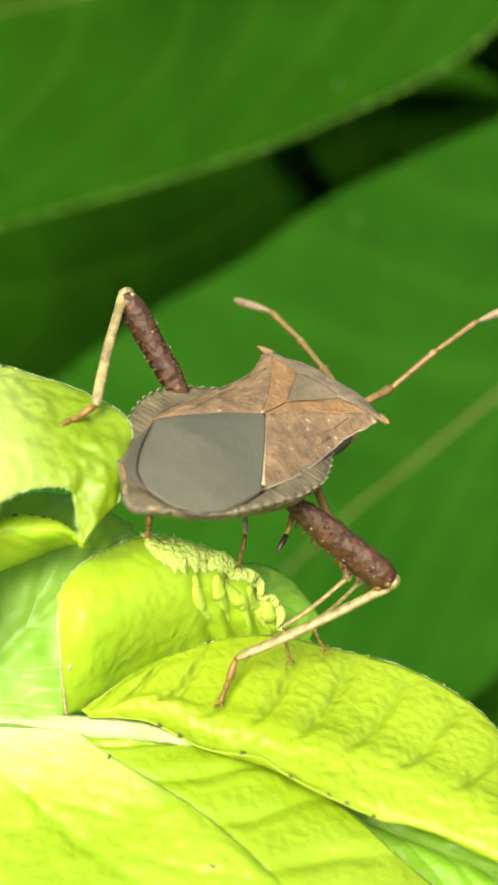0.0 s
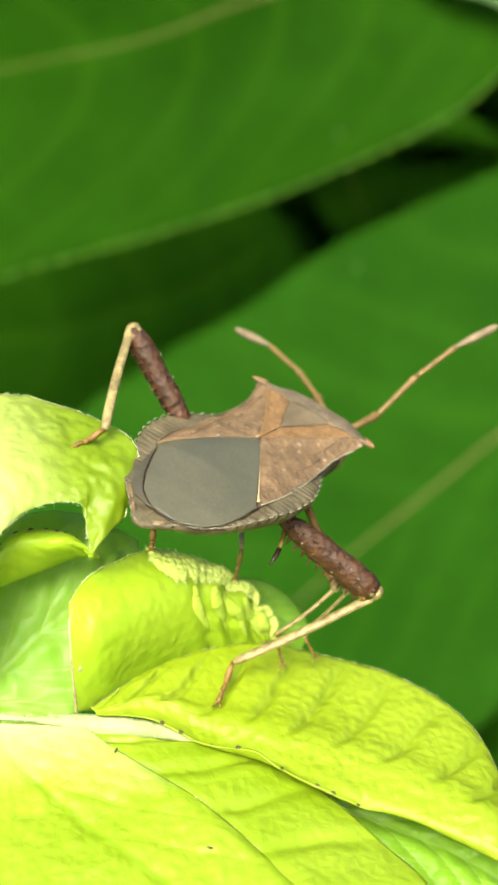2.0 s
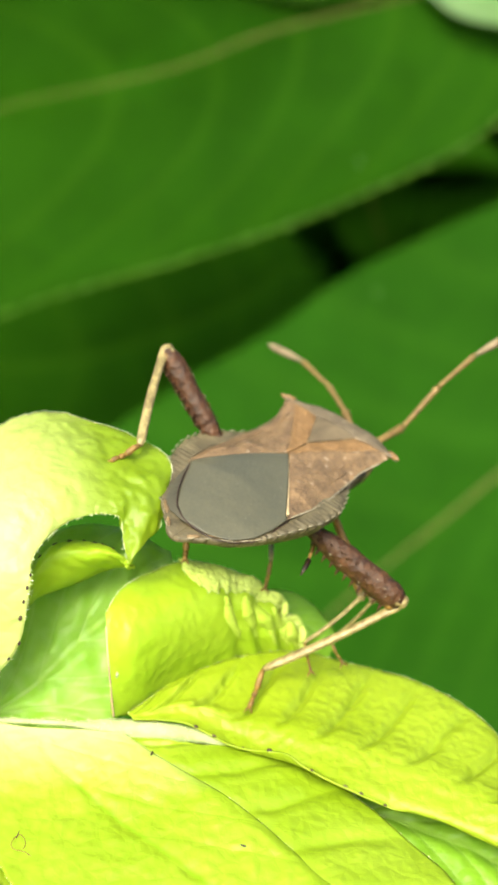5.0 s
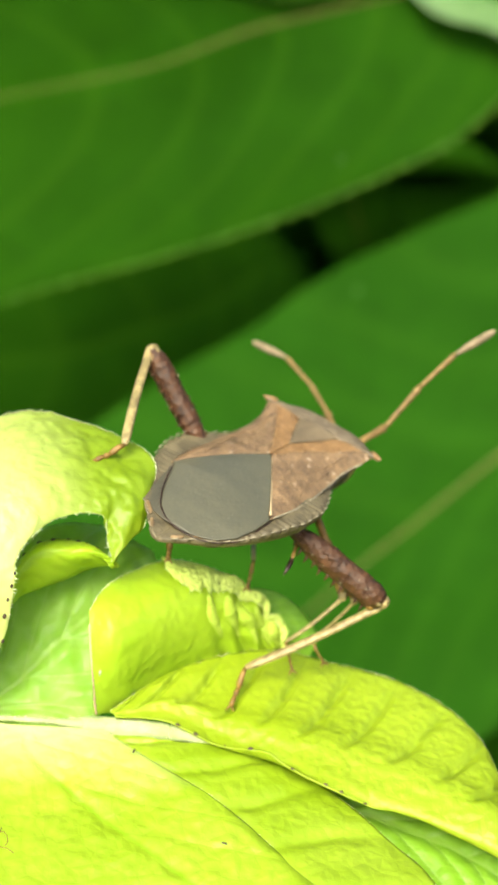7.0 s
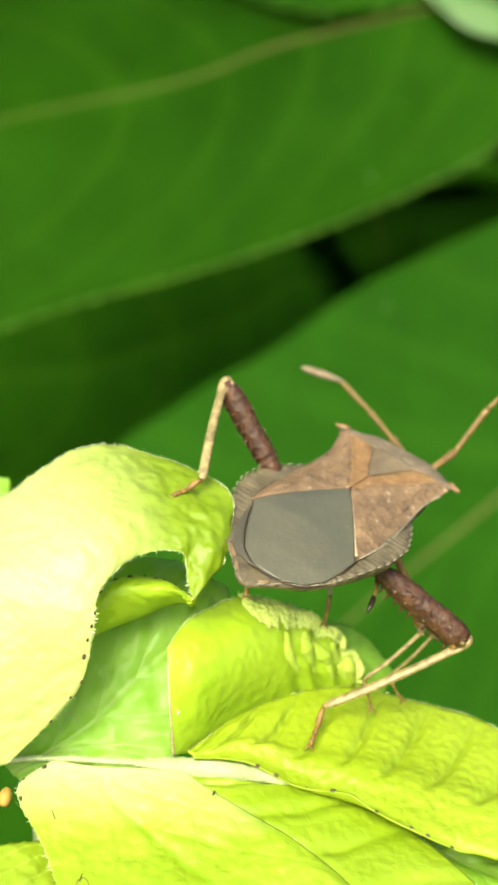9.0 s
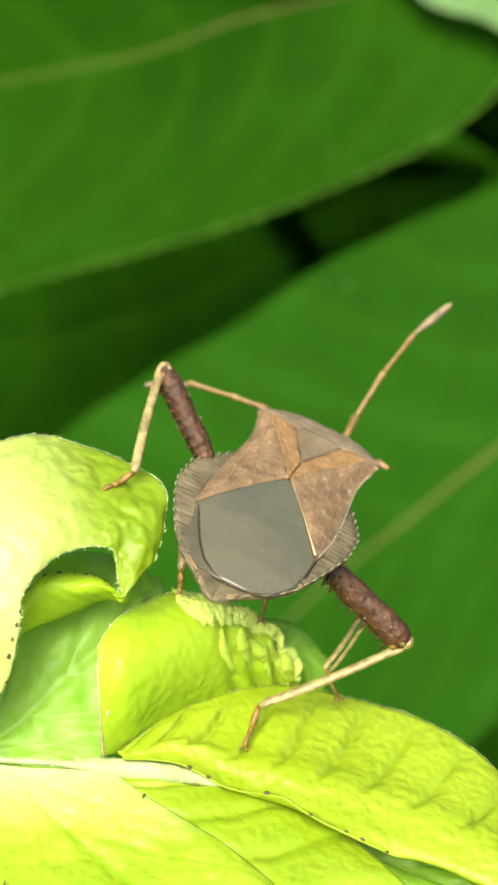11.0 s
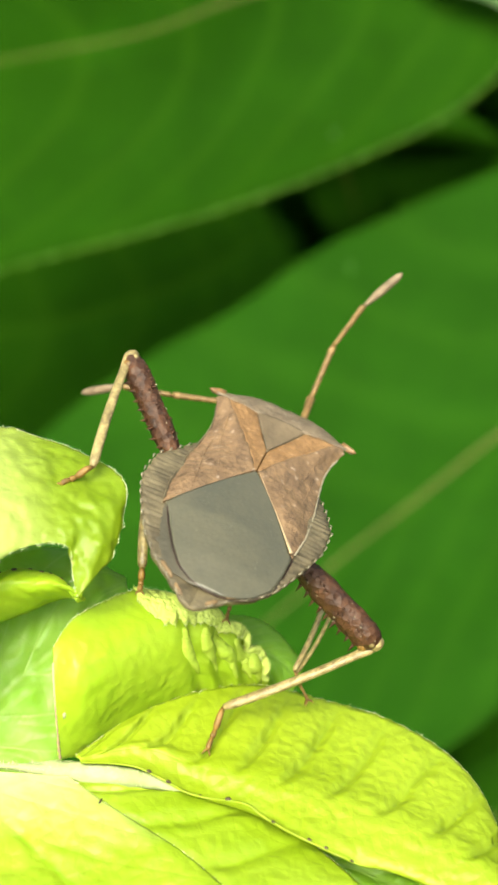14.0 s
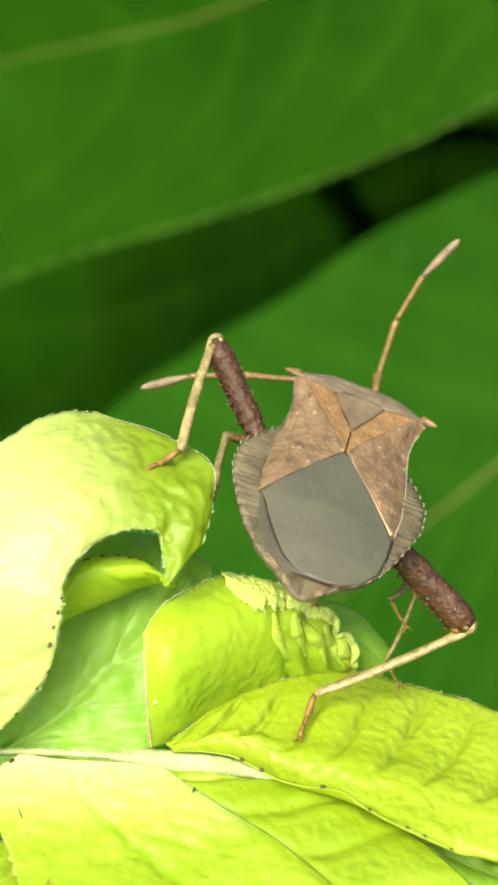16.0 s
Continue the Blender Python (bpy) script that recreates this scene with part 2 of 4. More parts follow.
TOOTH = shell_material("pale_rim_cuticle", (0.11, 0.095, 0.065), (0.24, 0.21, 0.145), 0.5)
EYE = shell_material("dark_eye", (0.02, 0.01, 0.008), (0.05, 0.03, 0.02), 0.2)


# ---- mesh helpers ----
def mesh_of(name, verts, faces, material, smooth=True, uvs=None):
    me = bpy.data.meshes.new(name)
    me.from_pydata([tuple(v) for v in verts], [], faces)
    me.materials.append(material)
    if smooth:
        me.polygons.foreach_set("use_smooth", [True] * len(me.polygons))
    if uvs is not None:
        layer = me.uv_layers.new(name="UVMap")
        for loop in me.loops:
            layer.data[loop.index].uv = uvs[loop.vertex_index]
    me.update()
    return me


def part(name, me, parent, label=""):
    ob = new(name, me)
    ob.parent = parent
    if label:
        ob["label"] = label
    return ob


def thing(name, label, category, group="", kind=""):
    ob = new(name)
    ob.empty_display_size = 0.002
    return tagged(ob, label, category, group, kind)


def spline(points, s):
    """Catmull-Rom through the rows of points, s from 0 to 1."""
    p = np.asarray(points, float)
    n = len(p) - 1
    x = min(max(s, 0.0), 1.0) * n
    i = min(int(x), n - 1)
    f = x - i
    a, b, c, d = p[max(i - 1, 0)], p[i], p[i + 1], p[min(i + 2, n)]
    if i == 0:
        a = 2 * b - c
    if i == n - 1:
        d = 2 * c - b
    return 0.5 * (2 * b + (c - a) * f + (2 * a - 5 * b + 4 * c - d) * f * f + (3 * b - a - 3 * c + d) * f ** 3)


def grid_faces(nu, nv, flip=False):
    out = []
    for i in range(nu - 1):
        for j in range(nv - 1):
            q = (i * nv + j, (i + 1) * nv + j, (i + 1) * nv + j + 1, i * nv + j + 1)
            out.append(q[::-1] if flip else q)
    return out


def normals_of(g):
    du = np.gradient(g, axis=0)
    dv = np.gradient(g, axis=1)
    n = np.cross(du, dv)
    return n / np.maximum(np.linalg.norm(n, axis=2, keepdims=True), 1e-12)


def thick_sheet(name, g, thickness, material, uv=None, face=None, toward=None):
    """A closed sheet over a grid of places (metres); toward: a point on the side of its upper face."""
    nu, nv = g.shape[:2]
    n = normals_of(g)
    flip = False
    if toward is not None and np.einsum("ijk,ijk->ij", np.asarray(toward) - g, n).mean() < 0:
        n, flip = -n, True
    top, low = g.reshape(-1, 3), (g - n * thickness).reshape(-1, 3)
    k = nu * nv
    faces = grid_faces(nu, nv, flip) + [tuple(x + k for x in q) for q in grid_faces(nu, nv, not flip)]
    ring = [i * nv for i in range(nu)] + [(nu - 1) * nv + j for j in range(1, nv)] + [i * nv + nv - 1 for i in range(nu - 2, -1, -1)] + list(range(nv - 2, 0, -1))
    for a, b in zip(ring, ring[1:] + ring[:1]):
        faces.append((a, b, b + k, a + k) if flip else (b, a, a + k, b + k))
    uvs = None if uv is None else np.concatenate([uv.reshape(-1, 2)] * 2)
    return mesh_of(name, np.concatenate([top, low]), faces, material, True, uvs), n


def tube(path, radii, sides=10, squash=1.0):
    """Vertices and faces of a tube along a path, with rounded ends left as caps."""
    path = [Vector(p) for p in path]
    verts, faces = [], []
    side = None
    for i, p in enumerate(path):
        d = (path[min(i + 1, len(path) - 1)] - path[max(i - 1, 0)]).normalized()
        if side is None:
            side = d.orthogonal().normalized()
        side = (side - d * side.dot(d)).normalized()
        up = d.cross(side)
        for k in range(sides):
            a = 2 * math.pi * k / sides
            verts.append(p + (side * math.cos(a) + up * math.sin(a) * squash) * radii[i])
    for i in range(len(path) - 1):
        for k in range(sides):
            a, b = i * sides + k, i * sides + (k + 1) % sides
            faces.append((a, b, b + sides, a + sides))
    faces.append(tuple(range(sides))[::-1])
    faces.append(tuple(range((len(path) - 1) * sides, len(path) * sides)))
    return verts, faces


def join(*pieces):
    verts, faces = [], []
    for v, f in pieces:
        k = len(verts)
        verts += list(v)
        faces += [tuple(i + k for i in q) for q in f]
    return verts, faces


def ell(center, radii, nu=14, nv=18):
    verts, faces = [], []
    for i in range(nu + 1):
        a = math.pi * i / nu
        for k in range(nv):
            b = 2 * math.pi * k / nv
            verts.append((center[0] + radii[0] * math.sin(a) * math.cos(b), center[1] + radii[1] * math.cos(a), center[2] + radii[2] * math.sin(a) * math.sin(b)))
    for i in range(nu):
        for k in range(nv):
            faces.append((i * nv + k, i * nv + (k + 1) % nv, (i + 1) * nv + (k + 1) % nv, (i + 1) * nv + k))
    return verts, faces


def cone(base, tip, r):
    return tube([base, Vector(base).lerp(Vector(tip), 0.5), tip], [r, r * 0.6, r * 0.08], 6)


# ---- leaves ----
LOWER_LEAF = [((-18.5, -10.3, -12.7), (-10.6, -10.3, -13.6), (-9.3, -10.0, -13.9)),
    ((-20.6, -12.6, -13.3), (-8.3, -12.3, -13.7), (-3.8, -10.0, -14.5)),
    ((-18.4, -16.4, -14.8), (-3.6, -15.3, -14.6), (1.0, -10.8, -15.2)),
    ((-16.0, -21.8, -15.6), (-0.4, -18.1, -15.2), (4.3, -12.7, -16.1)),
    ((-10.9, -27.4, -16.9), (2.4, -21.3, -15.6), (8.1, -16.6, -16.8)),
    ((-5.0, -32.6, -17.3), (6.0, -26.6, -15.4), (11.4, -21.5, -17.6)),
    ((8.0, -34.5, -15.6), (8.3, -34.4, -15.3), (9.1, -33.8, -15.3))]
RIGHT_LEAF = [((-9.8, -9.7, -12.5), (-9.5, -9.9, -12.6), (-9.4, -10.2, -12.6)),
    ((-6.5, -6.1, -12.3), (-6.0, -8.8, -12.95), (-5.7, -9.9, -12.7)),
    ((-2.6, -3.3, -12.6), (-2.1, -9.3, -14.1), (-2.4, -10.9, -13.8)),
    ((1.5, -1.4, -13.4), (1.8, -10.2, -14.3), (1.1, -12.0, -14.1)),
    ((6.0, -1.5, -14.6), (5.6, -11.1, -14.9), (4.2, -13.6, -14.3)),
    ((10.5, -2.9, -15.1), (9.7, -12.5, -15.6), (7.5, -14.8, -15.1)),
    ((14.8, -6.0, -16.3), (13.4, -14.3, -16.3), (11.4, -16.2, -16.2)),
    ((16.8, -10.3, -17.8), (15.9, -16.1, -16.8), (15.2, -18.3, -17.2)),
    ((17.3, -16.3, -19.7), (17.2, -17.9, -18.2), (16.9, -19.1, -17.7))]
CURLED_LEAF = [((-11.1, -7.4, -6.0), (-10.9, -9.2, -8.5), (-10.7, -9.8, -12.7)),
    ((-10.1, -5.5, -5.3), (-9.2, -9.1, -7.8), (-9.0, -7.7, -14.1)),
    ((-8.4, -3.5, -5.3), (-7.2, -7.4, -7.7), (-7.1, -5.3, -15.1)),
    ((-6.4, -1.8, -5.6), (-5.3, -5.7, -8.1), (-5.0, -3.3, -15.8)),
    ((-3.7, -0.9, -6.7), (-2.9, -3.7, -9.0), (-2.8, -1.9, -16.0)),
    ((-1.3, -0.4, -8.3), (-1.0, -2.2, -10.6), (-0.7, -1.0, -16.2)),
    ((0.7, -0.2, -10.6), (0.9, -0.8, -12.5), (1.1, -0.5, -16.1)),
    ((2.2, -0.4, -13.5), (2.2, -0.4, -14.3), (2.2, -0.3, -15.8))]
BACK_LEAF = [((-2.8, 2.6, -10.7), (-2.7, -0.4, -10.9), (-2.7, -1.1, -13.7)),
    ((0.3, 4.1, -11.7), (-0.1, 1.0, -11.9), (-0.1, 0.3, -14.8)),
    ((2.9, 4.2, -13.1), (2.6, 2.0, -13.6), (2.1, 0.8, -15.6)),
    ((4.7, 3.0, -15.2), (4.4, 1.9, -15.4), (3.8, 1.3, -16.5))]
PALE_LEAF = [((-22.2, -9.5, -13.1), (-21.4, -10.1, -14.0), (-19.9, -10.6, -15.0)),
    ((-19.2, -4.6, -8.0), (-16.7, -8.3, -11.7), (-14.7, -10.1, -14.0)),
    ((-16.8, -0.7, -4.6), (-13.4, -5.9, -9.4), (-11.1, -9.4, -13.7)),
    ((-11.8, 1.3, -4.5), (-9.7, -3.0, -7.7), (-8.1, -6.5, -11.2)),
    ((-7.5, 1.8, -7.1), (-7.1, -0.6, -7.9), (-6.3, -3.1, -10.4))]
ARCHING_LEAF = [((-26.5, -14.2, -11.0), (-23.5, -13.4, -11.3), (-21.1, -12.8, -11.1)),
    ((-29.0, -12.1, -4.0), (-22.4, -12.3, -4.3), (-16.6, -11.6, -6.5)),
    ((-27.5, -7.2, 1.1), (-21.0, -10.1, 0.4), (-15.2, -11.2, -1.7)),
    ((-22.2, -2.1, 2.3), (-18.1, -7.5, 2.3), (-15.0, -9.9, -0.1)),
    ((-17.7, 1.7, 3.8), (-15.1, -5.4, 3.4), (-13.5, -8.2, 1.0)),
    ((-14.1, 2.2, 3.8), (-12.5, -3.9, 3.4), (-11.4, -7.1, 1.3)),
    ((-9.8, 0.8, 3.0), (-9.8, -4.0, 2.4), (-9.8, -6.8, 0.8)),
    ((-6.8, -1.8, 2.0), (-8.3, -5.7, 1.1), (-9.7, -7.2, -0.5)),
    ((-7.6, -6.2, -0.6), (-8.6, -7.8, -1.0), (-9.2, -8.4, -1.6))]
ARCHING_ROLL = [((-16.3, -8.4, -4.9), (-16.0, -8.7, -4.7), (-15.8, -8.0, -5.0)),
    ((-15.9, -6.7, -3.1), (-15.5, -7.7, -3.1), (-15.4, -6.9, -5.1)),
    ((-14.5, -5.2, -2.2), (-14.0, -6.8, -2.1), (-13.6, -5.8, -4.9)),
    ((-12.4, -4.7, -2.2), (-12.0, -6.4, -2.2), (-11.5, -5.0, -4.4)),
    ((-10.6, -5.3, -2.4), (-10.3, -6.3, -2.4), (-10.1, -5.2, -4.0)),
    ((-9.3, -6.7, -3.0), (-9.3, -6.7, -3.1), (-9.3, -6.6, -3.3))]
CORNER_LEAF = [((-28.2, -16.3, -14.6), (-27.3, -20.5, -15.2), (-26.3, -24.6, -15.4)),
    ((-21.4, -15.6, -15.1), (-20.7, -19.6, -15.2), (-19.9, -24.6, -15.4)),
    ((-16.6, -14.2, -16.1), (-16.5, -18.3, -17.3), (-16.7, -22.8, -17.3)),
    ((-12.2, -16.1, -17.6), (-12.4, -18.7, -18.8), (-13.2, -21.5, -18.6))]
SHADED_LEAF = [((0.7, -9.5, -18.2), (1.1, -10.7, -18.5), (1.4, -11.4, -18.8)),
    ((7.3, -7.8, -18.7), (7.1, -11.7, -19.4), (6.9, -16.0, -20.9)),
    ((13.2, -8.9, -19.7), (12.7, -13.7, -20.4), (11.4, -19.8, -22.4)),
    ((18.0, -11.1, -21.0), (17.3, -16.0, -21.8), (15.8, -22.3, -23.3)),
    ((21.7, -16.2, -24.6), (21.5, -17.1, -24.5), (21.0, -18.2, -24.7))]
MATURE_A = [((-170.6, 290.2, -75.3), (-170.6, 289.8, -76.0), (-170.6, 289.3, -76.9)),
    ((-118.7, 277.2, -16.3), (-116.6, 273.5, -51.5), (-112.9, 257.3, -99.4)),
    ((-74.7, 268.7, 3.1), (-66.4, 263.8, -37.2), (-53.0, 249.9, -81.3)),
    ((-35.8, 262.6, 9.5), (-25.8, 257.2, -27.4), (-14.7, 245.2, -68.6)),
    ((-13.7, 254.6, -4.4), (-0.1, 256.4, -18.3), (20.8, 246.6, -55.6)),
    ((15.0, 259.9, -12.2), (33.1, 264.1, -11.7), (52.8, 251.9, -39.7)),
    ((72.2, 273.5, -2.2), (73.5, 272.2, -4.5), (76.1, 266.4, -14.5))]
MATURE_B = [((144.0, 270.0, -42.3), (136.8, 240.6, -59.3), (133.2, 216.6, -83.8)),
    ((89.1, 262.9, -51.2), (91.1, 222.9, -86.6), (96.2, 177.1, -118.2)),
    ((59.1, 256.2, -59.5), (56.1, 208.5, -108.0), (65.5, 161.2, -137.2)),
    ((34.7, 249.5, -67.7), (38.0, 199.7, -119.9), (46.1, 150.9, -146.6)),
    ((13.2, 242.2, -76.9), (22.6, 192.3, -129.4), (27.5, 144.4, -154.5)),
    ((-5.5, 235.2, -89.0), (4.9, 183.3, -141.5), (6.8, 143.8, -155.5)),
    ((-25.4, 229.5, -98.8), (-13.9, 175.6, -151.4), (-13.0, 148.3, -159.6)),
    ((-50.2, 216.2, -115.1), (-52.4, 174.3, -150.3), (-42.9, 151.6, -162.5)),
    ((-89.3, 183.6, -149.5), (-89.3, 181.7, -152.9), (-88.6, 177.1, -155.7))]
MATURE_C = [((-174.6, 449.0, -90.5), (-191.5, 451.9, -186.2), (-203.1, 447.6, -262.8)),
    ((-82.6, 398.3, -77.6), (-90.7, 398.9, -167.6), (-96.6, 399.2, -234.5)),
    ((-24.1, 352.9, -72.8), (-22.0, 352.4, -129.1), (-17.4, 349.3, -183.1)),
    ((-0.2, 337.6, -90.7), (4.9, 332.2, -104.7), (10.1, 322.2, -126.2)),
    ((16.1, 314.0, -98.1), (17.1, 318.4, -103.1), (17.9, 322.7, -108.2))]
MATURE_D = [((7.1, 383.2, -70.2), (28.8, 383.2, -70.2), (46.9, 382.2, -71.6)),
    ((19.5, 407.0, -111.1), (35.3, 408.0, -109.4), (49.4, 408.9, -107.7)),
    ((33.3, 425.2, -139.6), (43.7, 426.7, -136.8), (52.0, 427.7, -134.9)),
    ((54.3, 470.2, -176.5), (55.5, 470.2, -176.5), (56.6, 470.2, -176.5))]
MATURE_E = [((49.9, 179.8, -181.5), (49.9, 178.8, -183.3), (49.9, 177.8, -185.0)),
    ((62.1, 189.1, -182.5), (63.2, 173.8, -191.9), (64.2, 158.4, -201.7)),
    ((92.4, 191.8, -177.8), (90.0, 171.8, -195.4), (85.3, 143.4, -210.6)),
    ((130.3, 181.8, -178.2), (130.2, 175.1, -189.7), (126.7, 155.7, -206.3))]
PALE_FAR = [((32.2, 262.0, -6.9), (32.8, 261.7, -7.4), (33.3, 261.3, -8.1)),
    ((41.0, 261.6, -7.6), (41.8, 258.5, -11.3), (42.7, 255.4, -14.9)),
    ((53.7, 259.7, -10.8), (54.2, 256.7, -14.3), (54.9, 253.7, -17.9)),
    ((68.5, 257.2, -16.9), (69.0, 254.1, -20.6), (69.4, 250.7, -24.8)),
    ((82.0, 253.7, -24.7), (82.4, 252.6, -26.5), (82.8, 251.6, -28.3))]
SIDE_LEAF = [((-33.2, 10.5, -2.2), (-33.1, 9.7, -3.7), (-33.1, 8.4, -5.9)),
    ((-27.4, 11.1, -2.9), (-27.4, 10.4, -4.1), (-27.3, 9.3, -5.9)),
    ((-24.0, 10.8, -3.3), (-24.1, 10.4, -4.1), (-24.4, 9.9, -5.0))]
EYE_SIDE = (0.0, -0.085, 0.06)


def split_lower():
    """The two lowest young leaves: a broad one whose edge rolls over the inner half of its neighbour."""
    broad, beside = [], []
    for (a, m, b), f in zip(LOWER_LEAF, (0.35, 0.43, 0.46, 0.57, 0.62, 0.65, 0.5)):
        a, m, b = Vector(a), Vector(m), Vector(b)
        w = f / 2
        curved = a * (1 - w) ** 2 + (2 * m - 0.5 * (a + b)) * 2 * w * (1 - w) + b * w * w
        side = (m - a).normalized()
        fade = min(1.0, (a - b).length / 6)
        broad.append((a, curved * 0.6 + a.lerp(m, f) * 0.4 - Vector((0, 0, 0.25 * fade)), m + side * 0.35 * fade + Vector((0, -0.1, 0.22)) * fade))
        beside.append((m - side * 1.2 * fade - Vector((0, 0, 0.9)) * fade, m - Vector((0, 0, 0.28)) * fade, b))
    return broad, beside


def blade_grid(stations, nu, nv, veins, lean, quilt, wobble, teeth, seed, tooth_count=40, bow=0.0, freq=0.28, pleat=0.0, groove=1.6, near=1.0, crease=9.0, bullate=0.0, puff=0.0, roll=(0.0, 0.0), crest=0.0):
    """A blade lofted through stations (edge, midrib, edge): sunken veins, puckered tissue between them, a toothed margin."""
    st = np.array(stations) * MM
    us, vs = np.linspace(0, 1, nu), np.linspace(-1, 1, nv)
    g, uv = np.zeros((nu, nv, 3)), np.zeros((nu, nv, 2))
    for i, u in enumerate(us):
        a, m, b = spline(st[:, 0], u), spline(st[:, 1], u), spline(st[:, 2], u)
        q = 2 * m - 0.5 * (a + b)
        for j, v in enumerate(vs):
            w = (v + 1) / 2
            smooth = (1 - w) ** 2 * a + 2 * w * (1 - w) * q + w * w * b
            straight = a + (m - a) * (v + 1) if v < 0 else m + (b - m) * v
            g[i, j] = smooth * (1 - bow) + straight * bow
            uv[i, j] = u, v
    n = normals_of(g)
    if np.einsum("ijk,ijk->ij", np.asarray(EYE_SIDE) - g, n).mean() < 0:
        n = -n
    for i, u in enumerate(us):
        width = np.linalg.norm(g[i, -1] - g[i, 0]) + 1e-9
        for j, v in enumerate(vs):
            ph = (u - abs(v) * lean) * veins + 0.05 * noise.noise(Vector((u * veins * 0.7, v * 2.5, seed)))
            d = abs(ph - math.floor(ph) - 0.5)
            body = min(1.0, (1 - abs(v)) * 6) * min(1.0, abs(v) * 5 + 0.15) * min(1.0, u * 8) * min(1.0, (1 - u) * 8)
            grow = max(0.0, min(1.0, (u - pleat) * 5)) if pleat else 1.0
            h = quilt * grow * (near if v > 0 else 1.0) * (1 - 2.0 * math.exp(-(d * crease) ** 2) * (0.75 + 0.5 * noise.noise(Vector((u * 9, v * 4, seed + 5))))) * body - quilt * groove * math.exp(-(v * 14) ** 2) * min(1.0, u * 8, (1 - u) * 8)
            p = Vector(g[i, j] / MM)
            h += wobble * noise.noise(p * freq + Vector((seed, 0, 0))) + wobble * 0.45 * noise.noise(p * freq * 2.9 + Vector((0, seed, 0)))
            if bullate:
                h += bullate * (noise.noise(p * 0.75 + Vector((seed, seed, 0))) + 0.4 * noise.noise(p * 1.7 + Vector((0, seed, seed)))) * min(1.0, (1 - abs(v)) * 5) * max(0.25, min(1.0, (u - puff) * 4 + 0.5))
            ends = min(1.0, u * 6, (1 - u) * 6)
            h += ends * (crest * math.exp(-(v / 0.25) ** 2) - roll[0] * (0.5 + 0.9 * u * u) * max(0.0, (v - roll[1]) / (1 - roll[1])) ** 2)
            g[i, j] += n[i, j] * h * MM
            if abs(v) > 0.999 and teeth:
                k = u * tooth_count
                out = (g[i, j] - g[i, j - 1 if v > 0 else j + 1])
                out /= np.linalg.norm(out) + 1e-9
                g[i, j] += out * teeth * MM * min(1.0, u * 4) * ((0.0 if near < 0.1 else 0.25) if v > 0 else 1.0) * ((k - math.floor(k)) - 0.4 + 0.4 * noise.noise(Vector((k, seed, 0))))
    return g, uv


def edge_hairs(g, j, count, length, seed):
    """Short hairs that stand off one margin of a blade."""
    rnd = random.Random(seed)
    pieces = []
    for _ in range(count):
        i = rnd.randrange(1, g.shape[0] - 1)
        base = Vector(g[i, j])
        out = (Vector(g[i, j]) - Vector(g[i, j - 2 if j else 2])).normalized()
        out += Vector((rnd.uniform(-0.6, 0.6), rnd.uniform(-0.6, 0.6), rnd.uniform(-0.3, 0.7)))
        pieces.append(cone(base - out * 0.00005, base + out.normalized() * length * rnd.uniform(0.3, 1.0) * MM, 0.000014))
    return join(*pieces)


def leaf(name, label, stations, material, nu=90, nv=41, veins=9.0, lean=0.3, quilt=0.16, wobble=0.3, teeth=0.18, seed=1, thickness=0.22, rib=0.0, rib_material=None, hairs=(), bow=0.0, group="", tooth_count=40, freq=0.28, pleat=0.0, groove=1.6, serrate=0, near=1.0, crease=9.0, bullate=0.0, sink=0.25, puff=0.0, taper=1, roll=(0.0, 0.0), crest=0.0):
    ob = thing(name, label, "leaf", group)
    g, uv = blade_grid(stations, nu, nv, veins, lean, quilt, wobble, teeth, seed, tooth_count, bow, freq, pleat, groove, near, crease, bullate, puff, roll, crest)
    me, n = thick_sheet("blade", g, thickness * MM, material, uv, toward=EYE_SIDE)
    part("blade", me, ob)
    if rib:
        mid = nv // 2
        path = [g[i, mid] - n[i, mid] * rib * MM * sink for i in range(0, nu, 2)]
        r = [rib * MM * (1 - 0.9 * (1 - k / len(path) if taper < 0 else k / len(path))) for k in range(len(path))]
        part("midrib", mesh_of("midrib", *tube(path, r, 8), rib_material or material), ob, "raised paler midrib")
    if serrate:
        for j in (0, nv - 1):
            rows = range(2, nu - 2)
            path = [Vector(g[q, j]) + Vector(n[q, j]) * 0.1 * MM for q in rows]
            r = [MM * (0.12 + 0.3 * max(0.0, noise.noise(Vector((q * serrate / nu, j, seed)))) + 0.4 * abs(math.sin(q * serrate * math.pi / nu)) ** 6) for q in rows]
            part("serrated_margin", mesh_of("serrated_margin", *tube(path, r, 7), MARGIN), ob, "yellowish toothed margin")
    for side, count, length in hairs:
        part("hair_fringe", mesh_of("hair_fringe", *edge_hairs(g, 0 if side < 0 else nv - 1, count, length, seed), HAIR), ob, "short pale marginal hairs")
    return ob, g, n


PLANT = "young leaves of the shoot"
BROAD_LEAF, BESIDE_LEAF = split_lower()
lower, lower_g, lower_n = leaf("young_leaf", "broad glossy yellow-green young leaf in full sun", BROAD_LEAF, YOUNG_BASE, 200, 91, 6.0, 0.22, 0.03, 0.24, 0.1, 3, group=PLANT, crease=8.0, bullate=0.07, groove=4.5, bow=0.15, roll=(0.5, 0.8), hairs=((1, 60, 0.16), (-1, 120, 0.3)))
beside, beside_g, beside_n = leaf("young_leaf", "yellow-green young leaf puckered between sunken veins", BESIDE_LEAF, YOUNG_SIDE, 240, 91, 6.2, 0.10, 0.15, 0.06, 0.12, 35, group=PLANT, crease=7.0, bullate=0.03, near=1.3, groove=0.6, bow=0.3, hairs=((1, 160, 0.16),))
